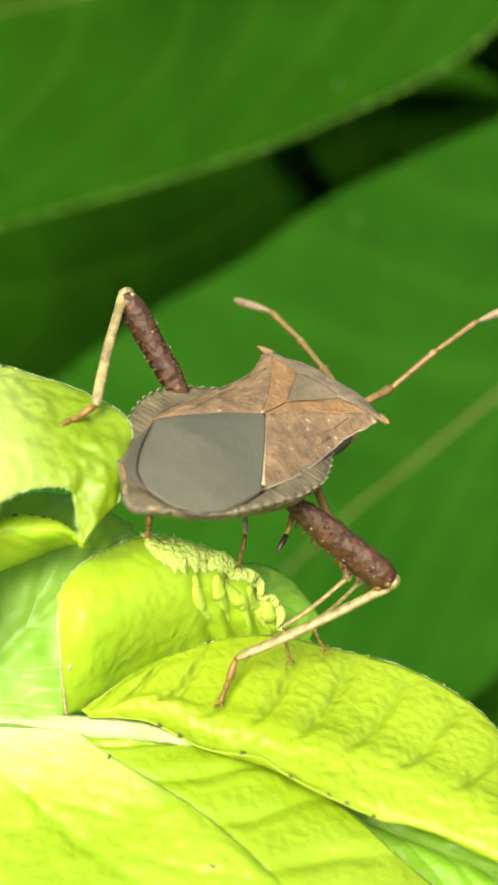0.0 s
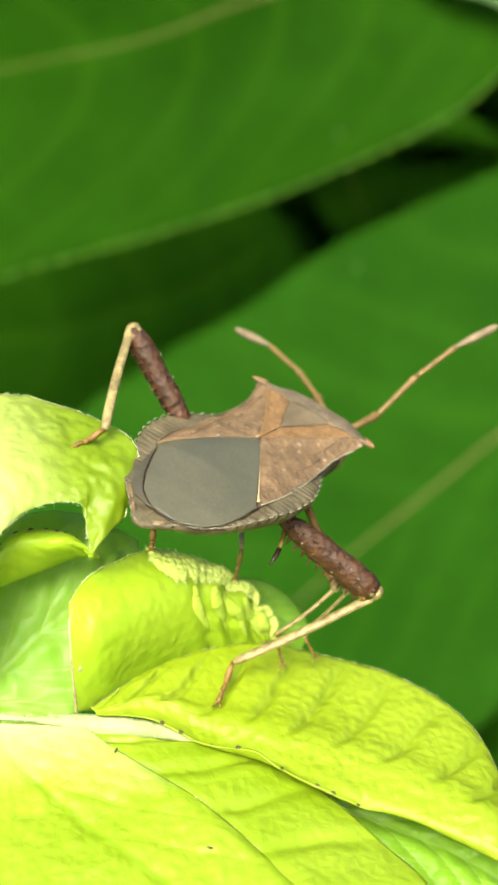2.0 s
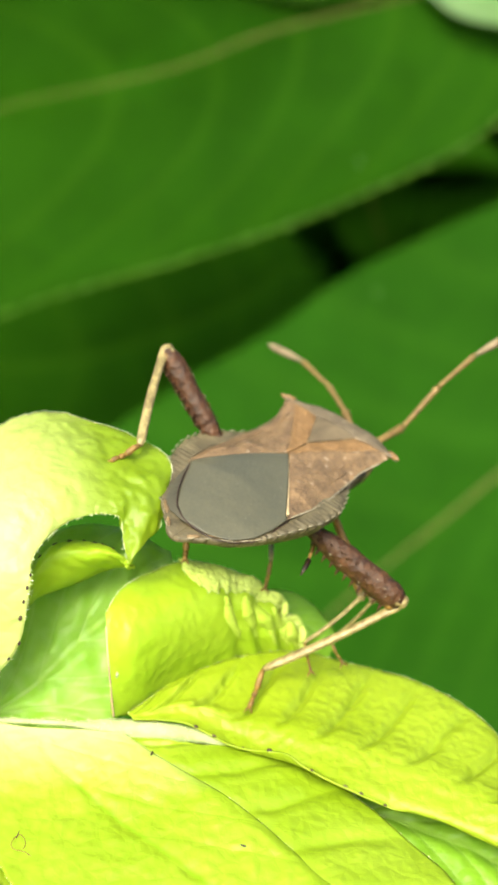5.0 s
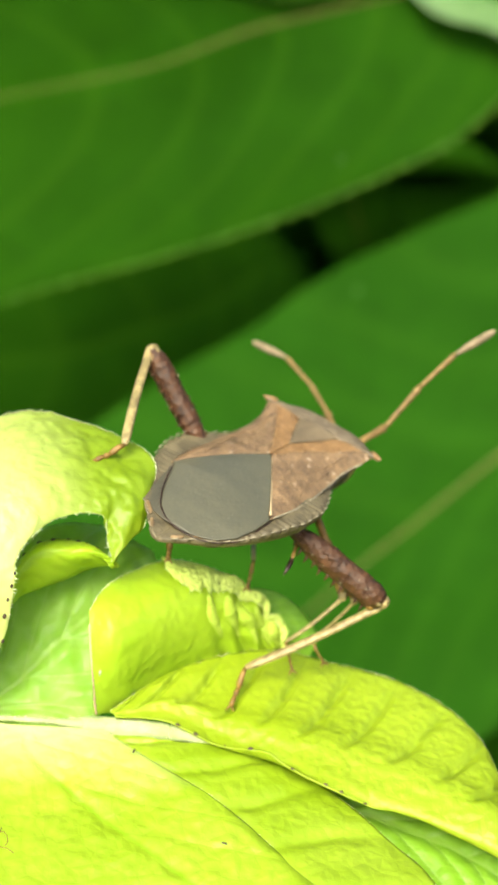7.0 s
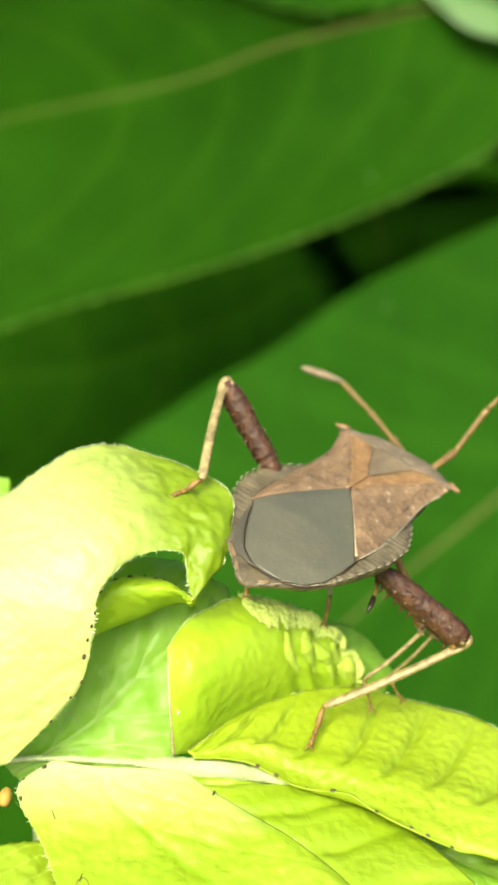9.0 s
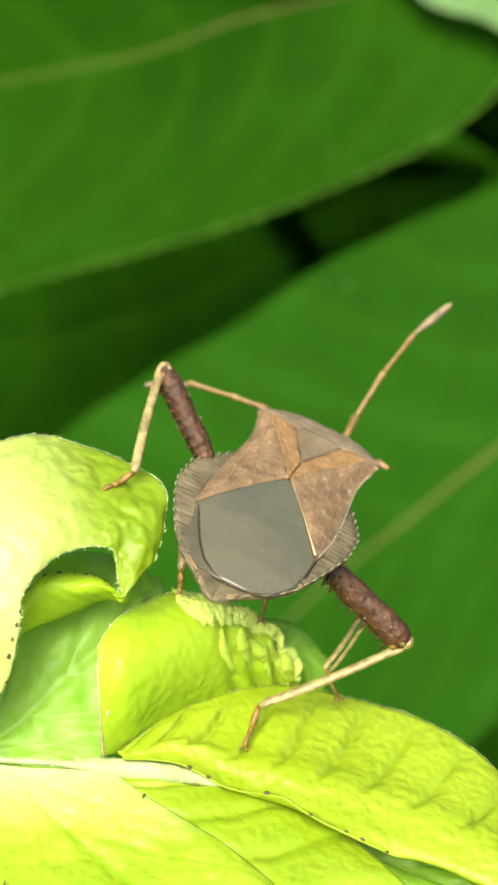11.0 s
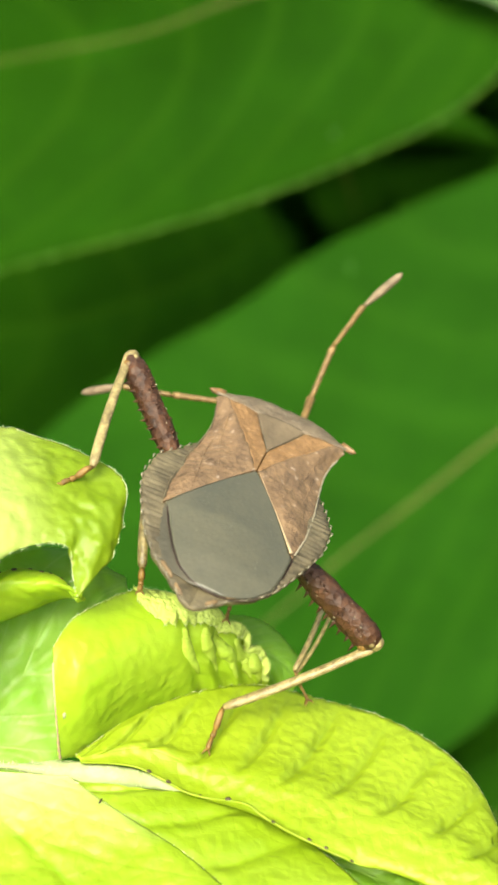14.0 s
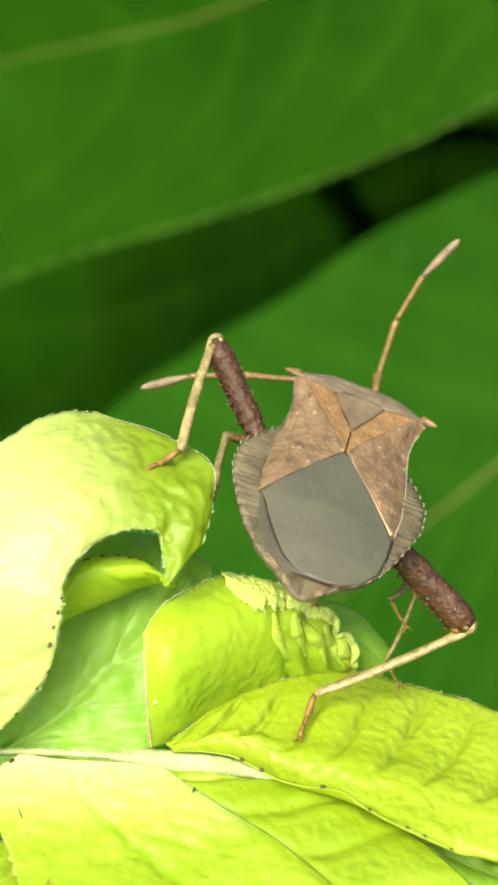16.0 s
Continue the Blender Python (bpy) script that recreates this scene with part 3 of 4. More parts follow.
right, right_g, right_n = leaf("young_leaf", "folded yellow-green leaf with serrated rim, insect's foot on it", RIGHT_LEAF, YOUNG_RIBBED, 330, 71, 11.0, 0.12, 0.24, 0.07, 0.16, 5, group=PLANT, hairs=((-1, 300, 0.17),), bow=0.2, near=0.03, crease=8.0, bullate=0.03, thickness=0.13, groove=0.0, crest=0.5, roll=(1.0, 0.25))
curl, curl_g, curl_n = leaf("young_leaf", "curled pleated yellow-green leaf standing upright", CURLED_LEAF, ROLLED, 150, 51, 8.0, 0.06, 0.34, 0.06, 0.2, 7, group=PLANT, hairs=((-1, 300, 0.2),), pleat=0.48, groove=0.0, bullate=0.07, crease=3.6)
back, back_g, back_n = leaf("young_leaf", "small green leaf behind the curled one", BACK_LEAF, SHADED, 50, 21, 6.0, 0.2, 0.06, 0.2, 0.1, 9, group=PLANT)
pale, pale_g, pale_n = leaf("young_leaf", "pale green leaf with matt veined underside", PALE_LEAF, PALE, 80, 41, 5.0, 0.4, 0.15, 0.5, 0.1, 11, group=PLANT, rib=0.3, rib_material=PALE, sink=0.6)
arch, arch_g, arch_n = leaf("young_leaf", "large arching yellow-green leaf with drooping tip", ARCHING_LEAF, YOUNG_DOWN_GLARE, 170, 61, 7.0, 0.2, 0.0, 0.22, 0.22, 13, group=PLANT, bullate=0.24, puff=0.6, hairs=((-1, 600, 0.24), (1, 140, 0.3)))
roll_g, roll_uv = blade_grid(ARCHING_ROLL, 70, 25, 8.0, 0.2, 0.05, 0.2, 0.12, 15, groove=0.0)
part("rolled_margin", thick_sheet("rolled_margin", roll_g, 0.22 * MM, ROLLED, roll_uv, toward=EYE_SIDE)[0], arch, "inrolled margin dotted with dark glands")
rim = np.zeros((90, 9, 3))
for i in range(90):
    k = 62 + int(i * 86 / 89)
    wide = (16 - 9 * (i / 89)) * min(1.0, 0.25 + i / 16) * (1 + 0.22 * noise.noise(Vector((i * 0.33, 2, 7))))
    for j in range(9):
        w = j / 8
        q = w * wide
        j0 = int(q)
        p = curl_g[k, j0] * (1 - q + j0) + curl_g[k, j0 + 1] * (q - j0)
        rim[i, j] = p + curl_n[k, 3] * MM * (0.12 + 0.45 * math.sin(w * 2.9) + 0.16 * noise.noise(Vector((i * 0.5, j * 0.6, 3)))) + np.array((0, 0, 0.16 * MM * noise.noise(Vector((i * 0.6, 1, j * 0.3))) * (1 - w)))
rim_uv = np.dstack(np.meshgrid(np.linspace(0, 1, 9), np.linspace(0, 1, 90))[::-1])
part("rolled_margin", thick_sheet("rolled_margin", rim, 0.15 * MM, CRIMPED, rim_uv, toward=EYE_SIDE)[0], curl, "pale crimped rolled margin")
part("hair_fringe", mesh_of("hair_fringe", *join(edge_hairs(rim, 0, 260, 0.28, 51), edge_hairs(rim, 8, 160, 0.2, 52)), HAIR), curl, "short pale marginal hairs")
corner, corner_g, corner_n = leaf("young_leaf", "yellow-green young leaf below the shoot", CORNER_LEAF, YOUNG, 60, 31, 6.0, 0.2, 0.08, 0.3, 0.15, 17, group=PLANT)
shade, shade_g, shade_n = leaf("green_leaf", "shaded mid-green leaf under the young shoot", SHADED_LEAF, SHADED, 80, 41, 8.0, 0.4, 0.15, 0.4, 0.2, 19, rib=0.25, rib_material=SHADED, sink=0.6)



def glands(ob, g, j, spots, size, seed):
    """Dark gland dots that sit on a margin of a blade."""
    rnd = random.Random(seed)
    for u in spots:
        i = int(u * (g.shape[0] - 1))
        c = Vector(g[i, j]).lerp(Vector(g[i, j + (2 if j == 0 else -2)]), rnd.uniform(0.0, 0.8))
        along = (Vector(g[min(i + 2, g.shape[0] - 1), j]) - Vector(g[max(i - 2, 0), j])).normalized()
        r = size * rnd.uniform(0.6, 1.2) * MM
        v, f = tube([c - along * r * 1.3, c - along * r * 0.6, c + along * r * 0.5, c + along * r * 1.2], [r * 0.3, r * 0.8, r * 0.7, r * 0.15], 7)
        part("gland", mesh_of("gland", v, f, SPECK), ob, "tiny dark gland")


glands(beside, beside_g, 90, (0.20, 0.31, 0.46), 0.13, 1)
glands(lower, lower_g, 0, (0.05, 0.12, 0.2), 0.14, 2)
glands(right, right_g, 70, (0.15, 0.2, 0.27, 0.33, 0.44, 0.52, 0.56, 0.62, 0.70, 0.78), 0.15, 3)
glands(arch, arch_g, 60, (0.08, 0.12, 0.15, 0.19, 0.22, 0.25, 0.29), 0.15, 4)
glands(arch, roll_g, 0, (0.3, 0.42, 0.5, 0.58, 0.66, 0.72, 0.8, 0.88), 0.13, 5)



def mark(ob, g, n, place, size, material, name, label, flat=0.35, turn=0.6):
    """A small flat spot on a blade, at the point of it nearest to a place in mm."""
    d = np.linalg.norm(g - np.array(place) * MM, axis=2)
    i, j = np.unravel_index(d.argmin(), d.shape)
    up = Vector(n[i, j])
    a = up.orthogonal().normalized()
    a = (a * math.cos(turn) + up.cross(a) * math.sin(turn)).normalized()
    c, r = Vector(g[i, j]) + up * 0.02 * MM * size, size * MM
    v, f = tube([c - a * r, c - a * r * 0.5, c + a * r * 0.4, c + a * r], [r * 0.1, r * flat, r * flat * 0.8, r * 0.08], 8, 0.6)
    part(name, mesh_of(name, v, f, material), ob, label)


mark(lower, lower_g, lower_n, (-8.0, -12.4, -13.6), 0.32, SPECK, "scar", "dark brown scar")
mark(lower, lower_g, lower_n, (-2.2, -19.8, -13.9), 0.22, SPECK, "scar", "dark brown scar", turn=1.9)
mark(lower, lower_g, lower_n, (-16.0, -18.2, -16.3), 0.3, SPECK, "scar", "dark brown scar", 0.2)
mark(lower, lower_g, lower_n, (-18.1, -14.0, -14.2), 0.45, SPECK, "scar", "thin dark brown scar", 0.1, 1.2)
ring = [Vector((-15.8 + 0.42 * math.cos(q) * (1 - 0.3 * math.sin(q)), -19.0 + 0.6 * math.sin(q), 0)) for q in np.linspace(-0.9, 4.9, 22)] + [Vector((-15.3, -19.7, 0)), Vector((-14.9, -20.0, 0))]
ring_path = []
for q in ring:
    i, j = np.unravel_index(np.hypot(lower_g[:, :, 0] - q.x * MM, lower_g[:, :, 1] - q.y * MM).argmin(), lower_g.shape[:2])
    ring_path.append(Vector((q.x * MM, q.y * MM, lower_g[i, j, 2] + 0.03 * MM)))
part("scar", mesh_of("scar", *tube(ring_path, [0.028 * MM] * len(ring_path), 6), TARSUS), lower, "thin brown ring-shaped scar")


def pleat(u0, v0, u1, v1, seed):
    """A pale downy ridge that runs down the curled leaf from its rolled margin."""
    path, radii = [], []
    nu, nv = curl_g.shape[:2]
    for k in range(26):
        q = k / 25
        a = (u0 + (u1 - u0) * q + 0.008 * math.sin(q * 7 + seed)) * (nu - 1)
        b = (v0 + (v1 - v0) * q + 1) / 2 * (nv - 1)
        i, j = min(int(a), nu - 2), min(int(b), nv - 2)
        f, h = a - i, b - j
        p = curl_g[i, j] * (1 - f) * (1 - h) + curl_g[i + 1, j] * f * (1 - h) + curl_g[i, j + 1] * (1 - f) * h + curl_g[i + 1, j + 1] * f * h
        wide = 0.05 + (0.62 + 0.12 * noise.noise(Vector((k * 0.4, seed, 0)))) * math.sin(math.pi * (0.12 + 0.82 * q)) * (1 - 0.35 * q)
        path.append(Vector(p) - Vector(curl_n[i, j]) * 0.62 * wide * MM)
        radii.append(MM * wide)
    part("pleat", mesh_of("pleat", *tube(path, radii, 16), PLEATED), curl, "pale downy pleat")


for row in ((0.552, -0.42, 0.592, 0.35, 1), (0.635, -0.50, 0.690, 0.30, 2), (0.705, -0.55, 0.780, 0.30, 3), (0.785, -0.60, 0.865, 0.25, 4), (0.86, -0.60, 0.95, 0.20, 5)):
    pleat(*row)
edge = [Vector(curl_g[0, j]) for j in range(8, 51)]
part("leaf_edge", mesh_of("leaf_edge", *tube(edge, [MM * (0.05 + 0.1 * abs(noise.noise(Vector((j * 0.35, 0, 8))))) for j in range(len(edge))], 7), CREAM), curl, "thin whitish withered edge")
mark(curl, curl_g, curl_n, (-10.3, -9.5, -9.6), 0.24, STEM, "wax_drop", "whitish drop of wax", 0.6)


BUSH = "mature leaves of the bush behind"
leaf_a, a_g, a_n = leaf("mature_leaf", "large dark green leaf with toothed margin", MATURE_A, MATURE, 170, 61, 8.0, -0.30, 0.0, 2.4, 1.1, 21, 0.5, 0.6, RIB, group=BUSH, tooth_count=60, freq=0.02, serrate=44, taper=-1)
leaf_b, b_g, b_n = leaf("mature_leaf", "large green leaf with tan midrib", MATURE_B, MATURE_FLAT, 170, 61, 7.0, 0.45, 0.10, 3.5, 0.8, 23, 0.5, 0.65, RIB, group=BUSH, tooth_count=60, freq=0.015)
leaf("mature_leaf", "dark green leaf in deep shade", MATURE_C, MATURE, 80, 41, 7.0, 0.5, 0.3, 2.0, 0.8, 25, 0.5, 0.5, MATURE, group=BUSH, freq=0.02)
leaf("mature_leaf", "small dark green leaf in deep shade", MATURE_D, MATURE, 60, 31, 6.0, 0.5, 0.3, 1.5, 0.8, 27, 0.5, 0.5, RIB, group=BUSH, freq=0.02)
leaf("mature_leaf", "green leaf low in the bush", MATURE_E, MATURE, 60, 31, 6.0, 0.5, 0.3, 1.5, 0.8, 29, 0.5, 0.5, RIB, group=BUSH, freq=0.02)
# Narrow pale band just in front of the large leaf's upper margin.
leaf("pale_band", "narrow pale grey-green band along the large leaf's upper margin", PALE_FAR, FAR_PALE, 60, 31, 6.0, 0.5, 0.3, 1.0, 0.6, 31, 0.5, 0.35, FAR_PALE, freq=0.02)
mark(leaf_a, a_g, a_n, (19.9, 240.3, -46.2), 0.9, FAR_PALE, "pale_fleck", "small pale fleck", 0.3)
# This fleck is a small glint on the broad leaf, given as pale colour.
mark(leaf_b, b_g, b_n, (24.9, 246.4, -82.9), 1.2, GLINT_SPOT, "pale_fleck", "small pale fleck", 0.5)
leaf("young_leaf", "bright green leaf behind the arching one", SIDE_LEAF, SHADED, 40, 21, 5.0, 0.3, 0.06, 0.2, 0.1, 33, group=PLANT)


def bush_foliage():
    """The rest of the bush: leaves packed behind the ones that can be told apart, and an unseen canopy added above to
    shade them.
    """
    rnd = random.Random(5)
    verts, faces, uvs = [], [], []
    outline = ((0.0, 0.0), (0.12, 0.2), (0.3, 0.33), (0.5, 0.36), (0.7, 0.28), (0.88, 0.13), (1.0, 0.0))
    # Second box: unseen leaves overhead, added to keep light off those behind.
    boxes = ((700, (-0.45, 0.45), (0.48, 0.95), (-0.62, -0.02), 0.17), (170, (-0.5, 0.5), (0.40, 0.9), (0.05, 0.30), 0.16), (120, (-0.5, 0.5), (0.2, 0.6), (-0.7, -0.42), 0.16))
    for count, xs, ys, zs, size in boxes:
        for _ in range(count):
            x, y, z = rnd.uniform(*xs), rnd.uniform(*ys), rnd.uniform(*zs)
            m = pose(x, y, z, rnd.uniform(-50, 10), rnd.uniform(-35, 35), rnd.uniform(0, 360))
            n = size * rnd.uniform(0.7, 1.2)
            if (x / 0.5) ** 4 + ((y - 0.58) / 0.45) ** 4 + ((z + 0.22) / 0.6) ** 4 > 1.25:
                continue
            k = len(verts)
            for u, w in outline:
                sag = -0.25 * (u - 0.4) ** 2
                for v in (-1, 0, 1):
                    verts.append(m @ Vector((v * w * n * 0.9, u * n, (sag + abs(v) * w * 0.25) * n)))
                    uvs.append((u, v))
            for i in range(len(outline) - 1):
                for j in range(2):
                    a = k + i * 3 + j
                    faces.append((a, a + 1, a + 4, a + 3))
    tagged(new("bush_foliage", mesh_of("bush_foliage", verts, faces, MATURE, True, uvs)), "dense dark green foliage, with an unseen canopy added above for shade", "foliage", kind="stuff")


bush_foliage()


# ---- stem and ground ----
def ground():
    n = 41
    g = np.zeros((n, n, 3))
    for i in range(n):
        for j in range(n):
            x, y = ((i / 20 - 1) ** 3) * 400, ((j / 20 - 1) ** 3) * 400
            g[i, j] = x, y, -0.75 + 0.04 * noise.noise(Vector((x * 1.5, y * 1.5, 0)))
    me = mesh_of("ground", g.reshape(-1, 3), grid_faces(n, n), SOIL)
    tagged(new("ground", me), "dark shaded soil and leaf litter", "ground", kind="structure")


ground()


def fuzz(path, radii, count, length, seed):
    """Short down that stands off a stalk."""
    rnd = random.Random(seed)
    pieces = []
    for _ in range(count):
        i = rnd.randrange(len(path) - 1)
        p = Vector(path[i]).lerp(Vector(path[i + 1]), rnd.random())
        out = Vector((rnd.gauss(0, 1), rnd.gauss(0, 1), rnd.gauss(0.4, 1))).normalized()
        base = p + out * radii[i] * 0.9
        pieces.append(cone(base, base + (out + Vector((0, 0, rnd.uniform(-0.4, 0.4)))) * length * MM * rnd.uniform(0.4, 1.0), 0.000016))
    return join(*pieces)


def stem():
    ob = thing("stem", "downy pale green shoot stem with short stalks", "plant stem")
    node = Vector((-10.9, -9.6, -13.9))
    path = [Vector((-2.9, -10.5, -14.5)), Vector((-6.0, -10.2, -13.85)), node, Vector((-14.5, -8.8, -14.6)), Vector((-18.0, -7.0, -17)), Vector((-21, -2, -30)), Vector((-22, 6, -90)), Vector((-20, 10, -300)), Vector((-16, 10, -780))]
    pts = [spline(path, s) * MM for s in np.linspace(0, 1, 60)]
    rad = [(0.22 + 0.5 * min(1.0, k / 11)) * MM * (1 + 0.15 * noise.noise(Vector((k * 0.8, 0, 4)))) if k < 26 else (0.9 + 0.03 * (k - 26)) * MM for k in range(60)]
    part("bud", mesh_of("bud", *ell((-0.02142, -0.01248, -0.01397), (0.00045, 0.0008, 0.0005), 8, 10), BUD), ob, "small orange bud at the leaf base")
    part("stalk", mesh_of("stalk", *tube(pts, rad, 12), STEM), ob)
    line = [node, Vector((-13.2, -9.9, -13.3)), Vector((-16.0, -10.1, -12.9)), Vector((-19.5, -10.3, -12.6)), Vector((-23.0, -10.6, -12.8))]
    pts2 = [spline(line, s) * MM for s in np.linspace(0, 1, 30)]
    rad2 = [(0.5 - 0.32 * min(1.0, k / 9)) * MM * (1 + 0.2 * noise.noise(Vector((k * 0.7, 3, 0)))) for k in range(30)]
    part("leaf_stalk", mesh_of("leaf_stalk", *tube(pts2, rad2, 10), STEM), ob)
    part("down", mesh_of("down", *join(fuzz(pts[:18], rad, 260, 0.3, 61), fuzz(pts2, rad2, 240, 0.28, 62)), HAIR), ob, "short whitish down")


stem()


# ---- insect ----
def scaled(vf):
    return [Vector(v) * U for v in vf[0]], vf[1]


bug = thing("leaf_footed_bug", "brown leaf-footed bug with grey wing membrane, standing on leaves", "insect")


def rim_half(y, side=1):
    """Half the width of the abdomen, seen from above; it bulges a little more on its left."""
    ys = [-21.0, -20.3, -19.2, -18.3, -17.0, -15.4, -13.7, -11.5, -9.0, -7.0, -5.0, -3.0, -1.0]
    xs = [0.5, 1.3, 2.45, 3.8, 4.85, 5.6, 6.25, 6.95, 6.95, 6.1, 5.0, 4.4, 4.2]
    return float(np.interp(y, ys, xs)) + (float(np.interp(y, [-20.5, -19.2, -17.5, -15.4, -13.0, -9.0, -7.0], [0.0, 0.2, 0.05, 0.3, 0.55, 0.4, 0.1])) if side < 0 else 0.0)


def rim_z(y):
    return float(np.interp(y, [-21.0, -17, -13, -9, -5, -1], [-3.55, -2.7, -2.0, -1.65, -1.8, -2.0]))


def abdomen():
    ys = np.linspace(-21.0, -1.0, 320)
    nv = 61
    g = np.zeros((len(ys), nv, 3))
    for i, y in enumerate(ys):
        scallop = 0.2 * abs(math.sin((y + 20.3) * math.pi / 0.85))
        z = rim_z(y)
        for j, s in enumerate(np.linspace(-1, 1, nv)):
            a, x = abs(s), rim_half(y, s) + scallop
            if a < 0.55:
                c = a / 0.55
                px, pz = x * math.sin(c * math.pi / 2) * 0.97, z - 3.6 * math.cos(c * math.pi / 2) ** 1.3 * min(1, (y + 21.7) / 9) - 0.2
            else:
                c = (a - 0.55) / 0.45
                px, pz = x * (1.0 - 0.995 * c), z + 0.25 * math.sin(c * 2.4) - 0.35 * c + 0.032 * math.sin(y * 13.0 + 1.5 * noise.noise(Vector((y * 0.8, s * 2, 1)))) * (0.6 + noise.noise(Vector((y * 1.7, s * 3, 5)))) * max(0.0, 1 - 1.6 * c) + 0.05 * noise.noise(Vector((y * 2.2, s * 9, 2)))
            g[i, j] = math.copysign(px, s) if s else 0.0, y, pz
    faces = grid_faces(len(ys), nv) + [tuple(range(nv))]
    me = mesh_of("abdomen", g.reshape(-1, 3) * U, faces, RIM)
    part("abdomen", me, bug, "ash-grey flattened abdomen with scalloped rim")
    for s in (-1, 1):
        for k in range(18):
            y = -20.3 + k * 0.85
            x, z = s * (rim_half(y, s) - 0.02), rim_z(y)
            lean = rim_half(y + 0.3) - rim_half(y - 0.3)
            v, f = tube([(x - s * lean * 0.5, y - 0.3, z - 0.02), (x + s * 0.03, y - 0.12, z + 0.06), (x + s * 0.05, y + 0.1, z + 0.06), (x + s * lean * 0.5, y + 0.3, z - 0.02)], [0.02, 0.06, 0.065, 0.02], 7)
            part("rim_tooth", mesh_of("rim_tooth", *scaled((v, f)), TOOTH), bug)
    part("belly", mesh_of("belly", *scaled(ell((0, -6.5, -3.7), (3.9, 8.5, 2.2))), BELLY), bug, "tan belly")


abdomen()


def sheet(name, fn, nu, nv, material, label, thick=0.16):
    g = np.zeros((nu, nv, 3))
    for i, a in enumerate(np.linspace(0, 1, nu)):
        for j, b in enumerate(np.linspace(0, 1, nv)):
            g[i, j] = fn(a, b)
    me, _ = thick_sheet(name, g * U, thick * U, material, toward=(0, -8 * U, 60 * U))
    return part(name, me, bug, label)


def wing_inner(y):
    return np.interp(y, [-13.72, -7.36, -4.65, -0.6], [4.98, 0.06, 0.06, 2.0]), np.interp(y, [-13.72, -10.5, -7.36, -4.65, -0.6], [-1.82, -1.0, -0.46, -0.26, 0.0])


def wing_outer(y):
    return np.interp(y, [-13.72, -11, -8.0, -5.5, -3.5, -2.0, -0.9, -0.4], [5.05, 5.35, 5.25, 4.95, 4.75, 4.9, 5.3, 5.6]), np.interp(y, [-13.72, -9, -5, -2, -0.4], [-1.84, -1.75, -1.45, -0.9, -0.35])


def ridge(x, y):
    """The raised vein that runs from the shoulder to the wing's inner corner."""
    t = max(0.0, min(1.0, -y / 7.4))
    cx = 5.4 * (1 - t) + 0.2 * t
    return 0.32 * math.exp(-((abs(x) - cx) / 0.7) ** 2) * min(1.0, 1.2 - t)


def wing(side):
    def corium(a, b):
        y = -13.72 + a * 13.2
        (x0, z0), (x1, z1) = wing_inner(y), wing_outer(y)
        t = max(0.0, min(1.0, -y / 7.4))
        xc = min(x1 - 0.05, max(x0 + 0.02, (4.9 * (1 - t) ** 1.2 + 0.25 * t) if y > -7.36 else x0))
        x = xc + (x1 - xc) * b
        k = 0 if x1 == x0 else (x - x0) / (x1 - x0)
        z = z0 + (z1 - z0) * k + 0.38 * math.sin(k * math.pi) * min(1.0, (x1 - x0) / 3) + ridge(x, y)
        z += 0.13 * noise.noise(Vector((x * 1.1, y * 0.8, side))) + 0.05 * noise.noise(Vector((x * 3.1, y * 2.4, side)))
        return side * x, y, z

    def clavus(a, b):
        y = -7.36 + a * 6.8
        (x0, z0), (x1, z1) = wing_inner(y), wing_outer(y)
        t = max(0.0, min(1.0, -y / 7.4))
        xc = min(x1 - 0.05, max(x0 + 0.02, 4.9 * (1 - t) ** 1.2 + 0.25 * t))
        x = x0 + (xc - x0) * b
        k = (x - x0) / (x1 - x0)
        z = z0 + (z1 - z0) * k + 0.38 * math.sin(k * math.pi) * min(1.0, (x1 - x0) / 3) + ridge(x, y) + 0.03
        return side * x, y, z

    sheet("corium", corium, 70, 26, CORIUM, "russet leathery forewing")
    sheet("clavus", clavus, 44, 14, CLAVUS, "orange-brown inner wing plate")
    path = []
    for y in np.linspace(-13.4, -1.2, 40):
        x1, z1 = wing_outer(y)
        path.append((side * x1, y, z1 + 0.06))
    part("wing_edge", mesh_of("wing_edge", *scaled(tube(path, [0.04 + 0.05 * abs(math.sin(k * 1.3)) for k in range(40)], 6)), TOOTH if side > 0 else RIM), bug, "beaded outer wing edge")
    path = []
    for a in np.linspace(0.02, 0.98, 24):
        y = -7.4 - a * 6.2
        x0, z0 = wing_inner(y)
        path.append((side * (x0 + 0.02), y, z0 + 0.12))
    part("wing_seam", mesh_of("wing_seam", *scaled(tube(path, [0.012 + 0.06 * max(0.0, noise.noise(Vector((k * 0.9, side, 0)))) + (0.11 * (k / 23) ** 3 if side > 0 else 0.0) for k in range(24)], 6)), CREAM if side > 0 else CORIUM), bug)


wing(-1)
wing(1)


MEMBRANE_Y, MEMBRANE_X = [-19.5, -19.2, -18.5, -17.2, -15.4, -13.72], [0.8, 1.9, 3.0, 4.0, 4.65, 5.02]


def membrane_side(y):
    """The folded wings lie a little to the right at the tail."""
    return 0.65 * min(1.0, max(0.0, (-13.72 - y) / 3.5))


